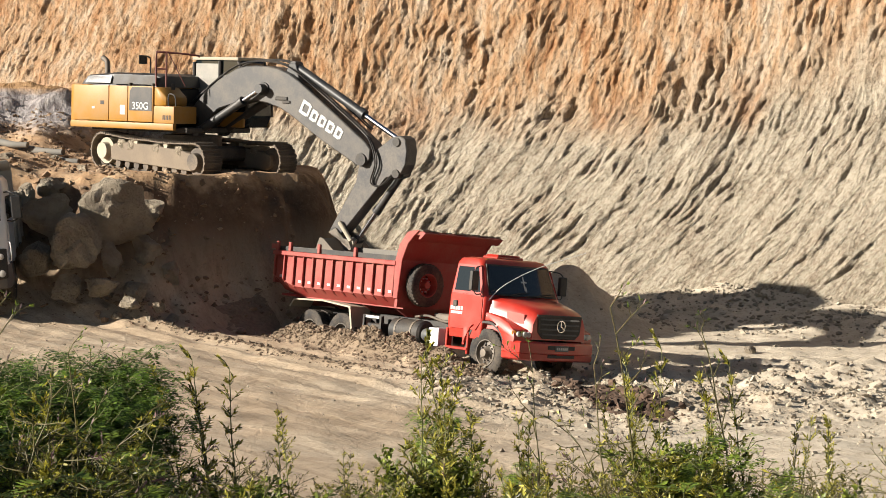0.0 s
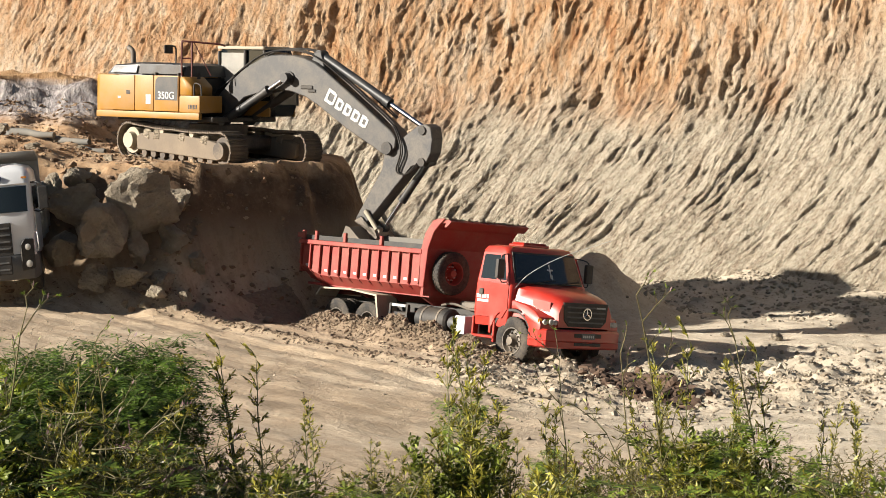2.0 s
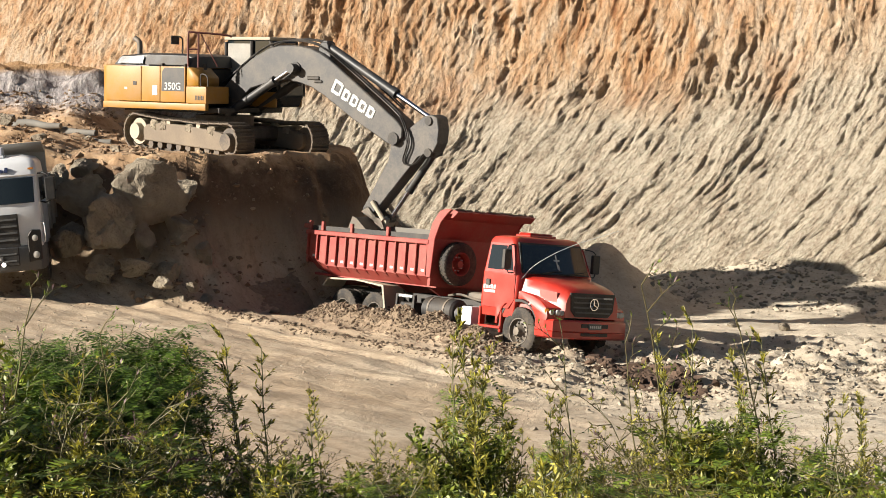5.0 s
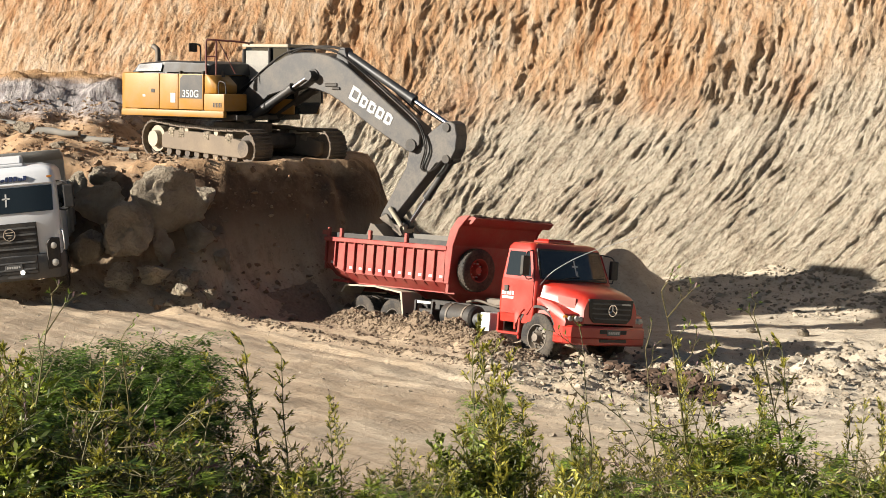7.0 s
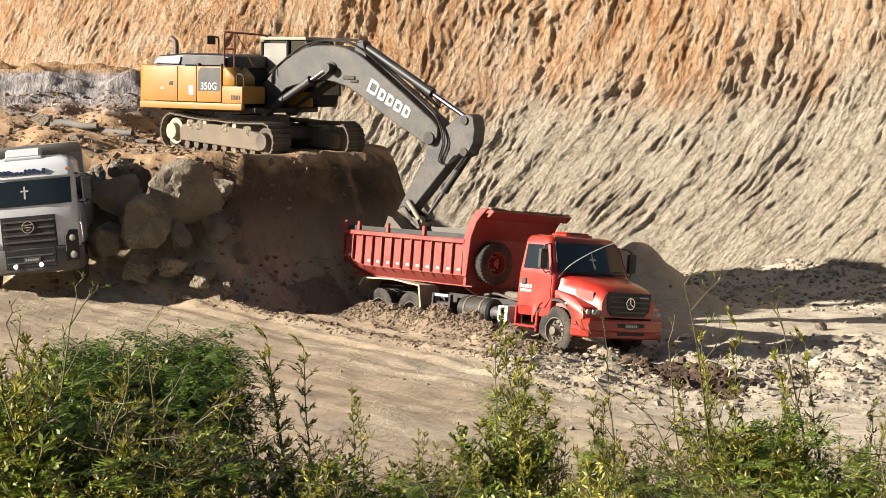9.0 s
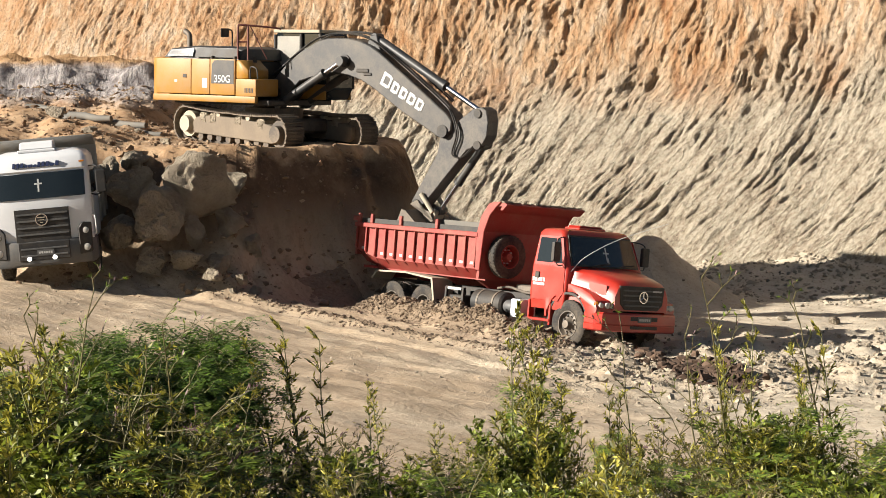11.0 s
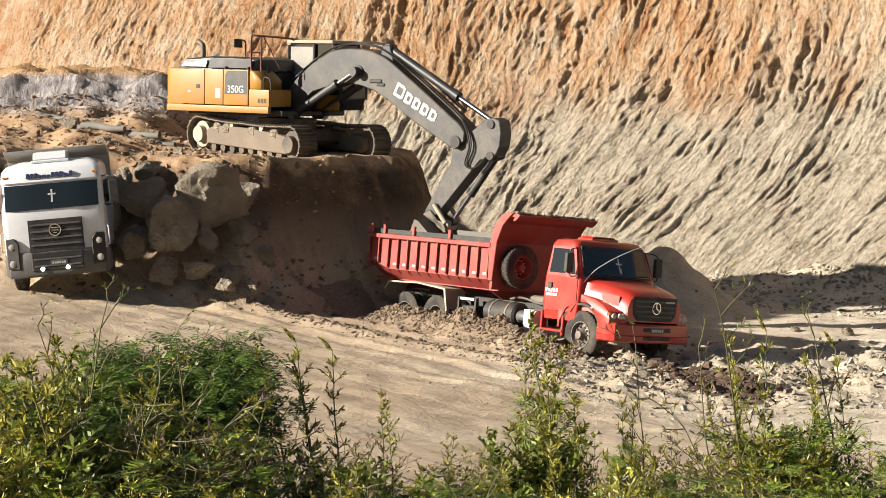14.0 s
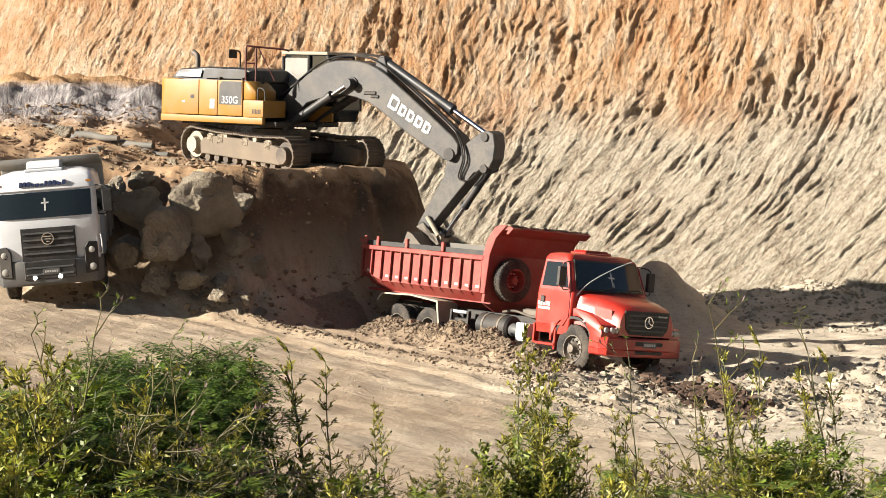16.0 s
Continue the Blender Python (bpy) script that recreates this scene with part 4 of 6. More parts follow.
    for s in (-1, 1):
        b = B()
        y0, y1 = sorted((s * 0.62, s * 1.24))
        prism(b, [(-8.25, 1.00), (-8.10, 1.18), (-7.0, 1.22), (-5.98, 1.14), (-5.84, 0.62), (-5.79, 0.62), (-5.92, 1.18), (-7.0, 1.26), (-8.13, 1.22), (-8.30, 1.02)], y0, y1, 0.0)
        part("mudguard", b, M_CREAM, t, "cream dusty mudguard")
        for x in (-7.50, -6.28):
            for y in (1.06, 0.74):
                add_wheel(t, x, s * y, 0.47, 0.51, 0.27, 0.28, M_STEEL, 0, "rear", s > 0)
    for x in (-7.50, -6.28, -1.20):
        part("axle", rod(B(), (x, -0.9, 0.5), (x, 0.9, 0.5), 0.08), M_BLACK, t)
    # tanks and boxes along the frame
    for s in (-1, 1):
        b = B()
        y0, y1 = sorted((s * 0.62, s * 1.18))
        box(b, -5.42, -4.80, y0, y1, 0.50, 0.54)
        rack = part("tool_rack", b, M_BLACK, t, "black steel rack")
        for x in (-5.42, -4.80):
            for y in (y0, y1):
                part("rack_post", box(B(), x - 0.03, x + 0.03, y - 0.03, y + 0.03, 0.50, 1.02), M_BLACK, rack)
        for z in (0.50, 0.98):
            for ya in (y0, y1 - 0.05):
                part("rack_rail", box(B(), -5.45, -4.77, ya, ya + 0.05, z - 0.03, z + 0.05), M_BLACK, rack)
        part("rack_box", box(B(), -5.36, -4.88, y0 + 0.04, y1 - 0.08, 0.54, 0.84, 0.02), M_BLACK, rack)
        part("reflector", box(B(), -5.36, -4.86, s * 1.20 - 0.004, s * 1.20 + 0.004, 0.96, 1.02), M_LETTER, t)
        b = B()
        lathe(b, [(0, -0.55), (0.24, -0.55), (0.29, -0.50), (0.29, 0.50), (0.24, 0.55), (0, 0.55)], pose(-4.02, s * 0.90, 0.74, 0, 90, 0), 28)
        ft = part("fuel_tank", b, M_BLACK, t, "black cylindrical fuel tank", None, 40)
        b = B()
        for x in (-4.30, -3.75):
            lathe(b, [(0.292, -0.03), (0.302, -0.03), (0.302, 0.03), (0.292, 0.03)], pose(x, s * 0.90, 0.74, 0, 90, 0), 28)
        part("strap", b, M_STEEL, ft)
        b = B()
        lathe(b, [(0, -0.16), (0.13, -0.16), (0.15, -0.12), (0.15, 0.12), (0.13, 0.16), (0, 0.16)], pose(-3.28, s * 0.98, 0.72, 0, 90, 0), 20)
        part("air_tank", b, M_GREYPAINT, t, "", None, 40)
        b = B()
        box(b, -3.08, -2.74, s * 0.96 - 0.24, s * 0.96 + 0.24, 0.50, 0.92, 0.03, None, 2)
        part("battery_box", b, M_WHITE, t, "white plastic box")
    b = B()
    box(b, -3.9, -2.7, -0.36, 0.36, 1.05, 1.22, 0.03)
    rod(b, (-3.45, -0.1, 1.1), (-3.45, -0.1, 1.42), 0.09)
    rod(b, (-3.0, -0.45, 0.9), (-3.0, -0.45, 1.15), 0.12)
    tube(b, bend([(-4.3, -0.55, 1.08), (-3.8, -0.62, 1.14), (-3.2, -0.58, 1.05), (-2.7, -0.5, 1.1)], 5), 0.03)
    part("gearbox", b, M_STEEL, t)
    return t


dump_truck = build_dump_truck()


def build_load():
    """Loose soil filling the tipping body, and a pale slab lying on it."""
    base = Matrix(dump_truck.matrix_basis)
    X, Y = np.meshgrid(np.linspace(-8.95, -4.42, 46), np.linspace(-1.13, 1.13, 26))
    Z = 1.80 + 0.22 * fbm(X * 0.9, Y * 0.9, 4, 201) + 0.12 * np.cos(Y * 1.3)
    ob = new("soil_load", grid_mesh("soil_load", X, Y, Z, M_SOIL))
    ob.matrix_basis = base
    tagged(ob, "loose grey-brown soil heaped in the red body", "soil", kind="stuff")
    b = B()
    box(b, -0.92, 0.92, -0.16, 0.16, 0, 0.34, 0.04, None, 2)
    for v in b.verts:
        v.co += Vector((0.02, 0.02, 0.03)) * noise.noise(v.co * 3)
    sl = part("stone_slab", b, M_CREAM, None, "", base @ pose(-5.4, 0.80, 2.14, 8, 0, 2))
    tagged(sl, "pale cream stone slab lying on the loaded soil", "stone slab")


build_load()

# ---- excavator on the bench ----
EXC = pose(-4.365, 55.006, 4.66, 0.1, 1.55, -46.8)
UP = pose(0, 0, 0.055, 0, 0, 9.0)
HOUSE = UP @ pose(-0.26, 0, 0)


def capsule(cx, cz, r, a0, a1, n):
    return [(cx + r * math.cos(radians(a0 + (a1 - a0) * k / n)), cz + r * math.sin(radians(a0 + (a1 - a0) * k / n))) for k in range(n + 1)]


def cylinder_pair(parent, a, b, share, r, material, name, label=""):
    """A hydraulic cylinder from a to b: barrel up to that share of the way, bright rod after it."""
    a, b = Vector(a), Vector(b)
    k = a.lerp(b, share)
    bm = B()
    rod(bm, a, k, r, None, 18)
    rod(bm, a.lerp(k, 0.93), k, r * 1.18, None, 18)
    rod(bm, a + Vector((0, -r * 1.1, 0)), a + Vector((0, r * 1.1, 0)), r * 1.15, None, 16)
    c = part(name, bm, material, parent, label, UP, 40)
    bm = B()
    rod(bm, k, b, r * 0.55, None, 14)
    part("piston_rod", bm, M_ROD, c, "bright steel rod", None, 40)
    part("rod_eye", rod(B(), b + Vector((0, -r * 1.1, 0)), b + Vector((0, r * 1.1, 0)), r * 1.1, None, 16), M_DARKGREY, c, "", None, 40)
    return c


def build_excavator():
    e = thing("excavator", EXC, "yellow crawler excavator with dark grey boom, on a bench", "excavator")
    # undercarriage, nose down on the bench edge
    tip = pose(1.9, 0, 0) @ pose(0, 0, 0, 0, 2.2, 0) @ pose(-1.9, 0, 0)
    path = []
    rr, xe, zc = 0.44, 1.98, 0.50
    for i in range(14):
        path.append((-xe + 2 * xe * i / 14, zc - rr, 0))
    for i in range(9):
        a = -90 + 180 * i / 9
        path.append((xe + rr * math.cos(radians(a)), zc + rr * math.sin(radians(a)), a + 90))
    for i in range(14):
        u = i / 14
        path.append((xe - 2 * xe * u, zc + rr - 0.05 * math.sin(math.pi * u) ** 2 - 0.03 * abs(math.sin(2 * math.pi * u)), 180))
    for i in range(9):
        a = 90 + 180 * i / 9
        path.append((-xe + rr * math.cos(radians(a)), zc + rr * math.sin(radians(a)), a + 90))
    bm = B()
    box(bm, -0.135, 0.135, -0.30, 0.30, -0.045, -0.015)
    for x in (-0.10, 0.0, 0.10):
        box(bm, x - 0.012, x + 0.012, -0.30, 0.30, -0.075, -0.045)
    shoe_me = bpy.data.meshes.new("shoe")
    bm.to_mesh(shoe_me)
    bm.free()
    shoe_me.materials.append(M_TRACK)
    for s in (-1, 1):
        bm = B()
        for (x, z, a), (x2, z2, a2) in zip(path, path[1:] + path[:1]):
            for y in (-0.09, 0.09):
                tube(bm, [(x, s * 1.30 + y, z), (x2, s * 1.30 + y, z2)], 0.035, 6)
        tr = part("track", bm, M_TRACK, e, "dusty steel crawler track", tip)
        for x, z, a in path:
            o = new("shoe", shoe_me)
            o.matrix_basis = Matrix.Translation((x, s * 1.30, z)) @ Matrix.Rotation(-radians(a), 4, "Y")
            o.parent = tr
        bm = B()
        prism(bm, [(-1.62, 0.28), (1.85, 0.24), (2.02, 0.34), (2.02, 0.66), (1.5, 0.74), (0.4, 0.80), (-0.9, 0.80), (-1.5, 0.72), (-1.66, 0.6)], s * 1.30 - 0.25, s * 1.30 + 0.25, 0.02)
        fr = part("track_frame", bm, M_FRAMEDUST, e, "dust-covered track frame", tip)
        for x in (-1.2, -0.75, 0.35, 1.3):
            bm = B()
            box(bm, x - 0.16, x + 0.16, s * 1.30 - 0.27, s * 1.30 + 0.27, 0.60, 0.86, 0.05)
            for v in bm.verts:
                v.co.z += 0.06 * noise.noise(v.co * 4)
            part("mud_cake", bm, M_EARTH, fr, "dried mud on the frame")
        for i in range(8):
            x = -1.35 + i * 0.41
            bm = B()
            rod(bm, (x, s * 1.30 - 0.20, 0.20), (x, s * 1.30 + 0.20, 0.20), 0.11, None, 16)
            part("roller", bm, M_TRACK, fr, "", None, 40)
        for x in (-0.55, 0.75):
            bm = B()
            rod(bm, (x, s * 1.30 - 0.24, 0.84), (x, s * 1.30 + 0.26, 0.84), 0.085, None, 16)
            part("carrier_roller", bm, M_CREAM, fr, "", None, 40)
        for x, nm, mat in ((-xe, "sprocket", M_CREAM), (xe, "idler", M_TRACK)):
            bm = B()
            rod(bm, (x, s * 1.30 - 0.14, zc), (x, s * 1.30 + 0.14, zc), 0.36, None, 28)
            rod(bm, (x, s * 1.30, zc), (x, s * 1.60, zc), 0.25, 0.22, 24)
            part(nm, bm, mat, fr, "", None, 40)
    bm = B()
    box(bm, -1.0, 1.0, -1.15, 1.15, 0.45, 0.85, 0.08)
    lathe(bm, [(0, 0.85), (0.80, 0.85), (0.80, 1.14), (0, 1.14)], Matrix(), 32)
    part("car_body", bm, M_TRACK, e, "", None, 40)

    # upper structure
    bm = B()
    box(bm, -2.4, 1.15, -1.20, 1.38, 1.16, 1.30, 0.02)
    part("deck", bm, M_BLACK, e, "", HOUSE)
    bm = B()
    o = [(-2.30, -1.44), (-2.90, -1.42), (-3.10, -1.30), (-3.28, -0.8), (-3.34, 0), (-3.28, 0.8), (-3.10, 1.30), (-2.90, 1.42), (-2.30, 1.44)]
    prism(bm, o, 1.24, 2.40, 0.07, "z", 3)
    part("counterweight", bm, M_YELLOW, e, "thick yellow counterweight", HOUSE, 45)
    body = B()
    box(body, -2.32, 0.10, -1.36, 1.36, 1.30, 2.33, 0.03)
    part("engine_house", body, M_BLACK, e, "", HOUSE)
    for x0, x1, nm in ((-2.84, -1.50, "side_door"), (-1.48, -0.79, "side_door"), (-0.77, 0.14, "side_door")):
        bm = B()
        box(bm, max(x0, -2.84), x1, -1.465, -1.36, 1.42, 2.38, 0.025, None, 2)
        d = part(nm, bm, M_YELLOW, e, "yellow side door", HOUSE, 45)
        if x0 == -2.84:
            part("latch", box(B(), -1.80, -1.66, -1.475, -1.463, 1.86, 1.96, 0.004), M_BLACK, d, "black latch")
            part("sticker", box(B(), -2.12, -2.02, -1.470, -1.464, 1.74, 1.80), M_LETTER, d)
        if x0 == -1.48:
            part("sticker", box(B(), -1.06, -0.88, -1.470, -1.464, 1.60, 1.86), M_LETTER, d, "white sticker")
        if x0 == -0.77:
            bm = B()
            prism(bm, [(-0.72, 1.72), (0.11, 1.72), (0.11, 2.35), (-0.60, 2.35), (-0.70, 2.25)], -1.472, -1.464, 0.0)
            bl = part("dark_panel", bm, M_DARKGREY, d, "dark grey model panel")
            lettering("model_number", "350G", 0.20, M_LETTER, bl, pose(-0.31, -1.4725, 1.84, 90, 0, 0), 0.004, "white model number")
    bm = B()
    box(bm, -2.95, 0.90, -1.475, -1.34, 1.22, 1.40, 0.03, None, 2)
    part("side_skirt", bm, M_YELLOW, e, "yellow lower skirt", HOUSE, 45)
    bm = B()
    box(bm, 0.16, 0.90, -1.45, -0.55, 1.40, 1.86, 0.03, None, 2)
    tb = part("tool_box", bm, M_YELLOW, e, "yellow stepped tool box", HOUSE, 45)
    bm = B()
    for i in range(6):
        box(bm, 0.50 + i * 0.055, 0.53 + i * 0.055, -1.456, -1.448, 1.50, 1.62)
    part("vents", bm, M_BLACK, tb, "")
    bm = B()
    prism(bm, [(0.16, 1.86), (0.62, 1.86), (0.62, 2.10), (0.30, 2.36), (0.16, 2.36)], -1.44, -0.62, 0.03)
    part("fuel_tank", bm, M_YELLOW, e, "yellow tank housing", HOUSE, 45)
    bm = B()
    tube(bm, bend([(0.66, -1.40, 1.86), (0.66, -1.40, 2.16), (0.80, -1.40, 2.18), (0.90, -1.40, 2.10), (0.92, -1.40, 1.86)], 4), 0.02)
    part("grab_rail", bm, M_BLACK, e, "", HOUSE)
    # other flank
    bm = B()
    box(bm, -2.84, -0.25, 1.36, 1.465, 1.30, 2.38, 0.025, None, 2)
    part("side_door", bm, M_YELLOW, e, "yellow side door", HOUSE, 45)
    # hood
    bm = B()
    rows = []
    for x, zt, w in ((-2.75, 2.46, 1.18), (-2.62, 2.66, 1.14), (-1.6, 2.74, 1.10), (-0.1, 2.72, 1.10), (0.08, 2.66, 1.10), (0.14, 2.42, 1.12)):
        rows.append([(x, -w - 0.10, 2.36), (x, -w, zt - 0.05), (x, -w + 0.10, zt), (x, w - 0.10, zt), (x, w, zt - 0.05), (x, w + 0.10, 2.36)])
    loft(bm, rows)
    hood = part("engine_hood", bm, M_DARKGREY, e, "dark grey engine hood", HOUSE, 40)
    bm = B()
    panel(bm, [(-2.58, -1.262, 2.44), (-1.62, -1.262, 2.44), (-1.62, -1.19, 2.66), (-2.50, -1.19, 2.62)], (0, -1, 0.3), 0.02)
    part("hood_grille", bm, M_GRILLE, hood, "silver slotted hood grille")
    bm = B()
    for i in range(7):
        z = 2.46 + i * 0.025
        y = -1.282 + (z - 2.44) * 0.33
        box(bm, -2.50, -1.68, y - 0.004, y + 0.01, z - 0.004, z + 0.004)
    part("hood_slots", bm, M_BLACK, hood)
    bm = B()
    panel(bm, [(-1.54, -1.262, 2.42), (0.06, -1.262, 2.42), (0.0, -1.19, 2.66), (-1.54, -1.19, 2.68)], (0, -1, 0.3), 0.012)
    part("hood_opening", bm, M_BLACK, hood, "black side opening of the hood")
    bm = B()
    tube(bm, bend([(-2.45, -0.55, 2.68), (-2.45, -0.55, 2.95), (-2.50, -0.55, 3.06), (-2.64, -0.55, 3.14)], 5), 0.075, 14)
    part("exhaust", bm, M_STEEL, e, "bent steel exhaust pipe", HOUSE, 50)
    bm = B()
    box(bm, -1.02, -0.98, -0.82, -0.50, 2.98, 3.22, 0.015)
    mi = part("mirror", bm, M_BLACK, e, "black rear mirror", HOUSE)
    bm = B()
    tube(bm, bend([(-0.92, -0.45, 2.72), (-0.92, -0.45, 3.1), (-0.95, -0.5, 3.18), (-1.0, -0.6, 3.2)], 4), 0.022)
    part("mirror_arm", bm, M_BLACK, mi)
    for x, y in ((-0.85, -1.30), (0.0, -1.30), (0.45, -1.0)):
        bm = B()
        rod(bm, (x, y, 2.30), (x, y, 2.46), 0.05, None, 12)
        part("filler_cap", bm, M_BLACK, e, "", HOUSE, 40)
    bm = B()
    tube(bm, bend([(0.16, -1.36, 2.38), (0.16, -1.36, 3.24), (0.20, -1.33, 3.29), (0.28, -1.26, 3.30), (0.88, -0.62, 3.24), (0.95, -0.55, 3.18)], 4), 0.026)
    tube(bm, [(0.36, -1.18, 2.36), (0.36, -1.18, 3.30)], 0.026)
    tube(bm, [(0.16, -1.36, 2.85), (0.36, -1.18, 2.85)], 0.02)
    tube(bm, [(0.40, -1.14, 3.27), (0.75, -0.85, 2.4)], 0.014)
    part("handrail", bm, M_RAIL, e, "dark red handrail", HOUSE, 60)
    # cab
    cx0, cx1, cy0, cy1, cz0, cz1 = -0.12, 1.86, 0.42, 1.46, 1.32, 3.16
    bm = B()
    o = [(cx0, cz0), (cx1 - 0.16, cz0), (cx1, 1.62), (cx1 - 0.02, 2.35), (cx1 - 0.30, cz1 - 0.06), (cx1 - 0.42, cz1 - 0.02), (cx0 + 0.04, cz1 - 0.02), (cx0, cz1 - 0.10)]
    prism(bm, o, cy0 + 0.03, cy1 - 0.03, 0.03)
    cab = part("cab", bm, M_GLASS, e, "dark glazed operator cab", HOUSE)
    for y in (cy0, cy1):
        s = -1 if y == cy0 else 1
        for pts in ([(cx0 + 0.03, cz0 + 0.05), (cx0 + 0.03, cz1 - 0.08)], [(0.85, cz0 + 0.05), (0.85, cz1 - 0.05)], [(cx1 - 0.04, 1.62), (cx1 - 0.05, 2.35), (cx1 - 0.34, cz1 - 0.05)]):
            bm = B()
            tube(bm, [(x, y + s * 0.005, z) for x, z in pts], 0.05, 8)
            part("cab_pillar", bm, M_BLACK, cab)
        bm = B()
        box(bm, cx0, cx1 - 0.1, y - 0.03, y + 0.03, cz0, cz0 + (0.42 if s < 0 else 0.3), 0.02)
        part("cab_side", bm, M_YELLOW, cab, "yellow lower cab panel")
        bm = B()
        panel(bm, [(cx0 + 0.10, y + s * 0.002, 2.25), (0.79, y + s * 0.002, 2.25), (0.79, y + s * 0.002, 3.04), (cx0 + 0.10, y + s * 0.002, 3.04)], (0, s, 0), 0.008)
        part("window_pane", bm, M_DUSTGLASS, cab, "dusty window pane")
    bm = B()
    panel(bm, [(cx0 - 0.002, cy0 + 0.1, 2.3), (cx0 - 0.002, cy1 - 0.1, 2.3), (cx0 - 0.002, cy1 - 0.1, 3.02), (cx0 - 0.002, cy0 + 0.1, 3.02)], (-1, 0, 0), 0.01)
    part("rear_pane", bm, M_DUSTGLASS, cab, "dusty rear window")
    bm = B()
    box(bm, cx0 - 0.03, cx1 - 0.34, cy0 - 0.03, cy1 + 0.03, cz1 - 0.03, cz1 + 0.06, 0.03, None, 2)
    part("cab_roof", bm, M_CREAM, cab, "dust-covered cab roof")

    # boom
    top = [(0.16, 1.74), (0.65, 2.22), (1.21, 2.61), (1.82, 2.91), (2.18, 2.985), (2.52, 3.00), (2.92, 2.985), (3.30, 2.92), (3.64, 2.80), (3.97, 2.62), (5.1, 1.86), (6.20, 1.10), (6.36, 0.92)]
    low = [(6.34, 0.68), (6.12, 0.48), (5.90, 0.52), (5.66, 0.65), (4.73, 1.12), (3.78, 1.69), (3.35, 1.90), (2.91, 2.02), (2.45, 2.08), (2.02, 2.04), (1.21, 1.83), (0.62, 1.33), (0.38, 1.24), (0.16, 1.36), (0.08, 1.55)]
    bm = B()
    prism(bm, top + low, -0.33, 0.33, 0.025)
    boom = part("boom", bm, M_BOOM, e, "dark grey gooseneck boom, dusty near its foot", UP)
    for x, z, r in ((2.81, 2.39, 0.17), (6.08, 0.66, 0.16), (0.38, 1.50, 0.16)):
        part("pivot_boss", rod(B(), (x, -0.37, z), (x, 0.37, z), r, None, 20), M_BLACK, boom, "", None, 40)
    bm = B()
    box(bm, 3.20, 3.62, -0.36, -0.32, 2.10, 2.20, 0.02)
    box(bm, 3.44, 3.72, -0.36, -0.32, 2.02, 2.10, 0.02)
    part("bracket", bm, M_BLACK, boom)
    # brand mark: five plain white blocks along the boom
    d0, ang = Vector((4.00, -0.334, 1.82)), math.atan2(-0.77, 1.5)
    x = 0.0
    for i, w in enumerate((0.33, 0.24, 0.24, 0.25, 0.24)):
        h, st = (0.37 if i == 0 else 0.30), 0.08
        bm = B()
        for u0, u1, v0, v1 in ((0, st, 0, h), (w - st * 0.8, w, 0.03, h - 0.03), (st, w - st * 0.8, 0, st), (st, w - st * 0.8, h - st, h)):
            box(bm, u0, u1, -0.008, 0.004, v0, v1)
        part("mark_block", bm, M_LETTER, boom, "white block of the painted mark", Matrix.Translation(d0) @ Matrix.Rotation(-ang, 4, "Y") @ Matrix.Translation((x, 0, 0)))
        x += w + 0.06
    for s in (-1, 1):
        cylinder_pair(e, (0.68, s * 0.50, 1.20), (2.81, s * 0.46, 2.39), 0.72, 0.115, M_DARKGREY, "boom_cylinder", "dark boom cylinder")
    cylinder_pair(e, (3.62, 0, 3.00), (7.10, 0, 1.16), 0.66, 0.115, M_DARKGREY, "arm_cylinder", "dark arm cylinder")
    bm = B()
    prism(bm, [(3.40, 2.84), (3.50, 3.08), (3.72, 3.10), (3.86, 2.66)], -0.16, 0.16, 0.02)
    part("cylinder_mount", bm, M_DARKGREY, boom)
    # hoses
    for k, y in enumerate((-0.22, -0.14, 0.16, 0.24)):
        bm = B()
        lift = 0.05 + 0.02 * k
        pts = [(0.1, y, 1.95), (0.65, y, 2.28 + lift), (1.21, y, 2.66 + lift), (1.82, y, 2.96 + lift), (2.5, y, 3.06 + lift), (3.3, y, 3.0 + lift), (3.97, y, 2.70 + lift), (5.1, y, 1.95 + lift), (6.0, y, 1.32 + lift)]
        if k < 2:
            pts += [(6.35, y - 0.1, 1.10), (6.55, y - 0.15, 0.60), (6.40, y - 0.12, 0.10), (6.70, y - 0.1, 0.02), (7.0, y - 0.05, 0.30)]
        tube(bm, bend(pts, 6), 0.022, 6)
        part("hose", bm, M_BLACK, boom, "black hydraulic hose", None, 60)
    # arm
    bm = B()
    o = [(6.98, 1.26), (7.22, 1.30), (7.38, 1.22), (7.44, 0.92), (7.40, 0.58), (7.26, 0.34), (6.80, 0.22), (5.52, -1.16), (5.34, -1.34), (5.14, -1.34), (5.02, -1.20), (5.84, 0.08), (5.92, 0.48), (5.98, 0.74), (6.14, 0.86), (6.30, 0.80)]
    prism(bm, o, -0.23, 0.23, 0.02)
    arm = part("arm", bm, M_ARM, e, "grey arm with dusty lower end", UP)
    for x, z in ((7.12, 1.14), (7.12, 0.34), (5.18, -1.24)):
        part("pivot_boss", rod(B(), (x, -0.27, z), (x, 0.27, z), 0.11, None, 18), M_BLACK, arm, "", None, 40)
    cylinder_pair(e, (7.14, 0, 0.32), (5.78, 0, -1.42), 0.58, 0.10, M_DARKGREY, "bucket_cylinder", "dark bucket cylinder")
    for y in (-0.30, 0.30):
        bm = B()
        tube(bm, [(5.40, y, -0.98), (5.78, y, -1.44)], 0.06, 10)
        part("guide_link", bm, M_CREAM, e, "worn cream steel link", UP)
    bm = B()
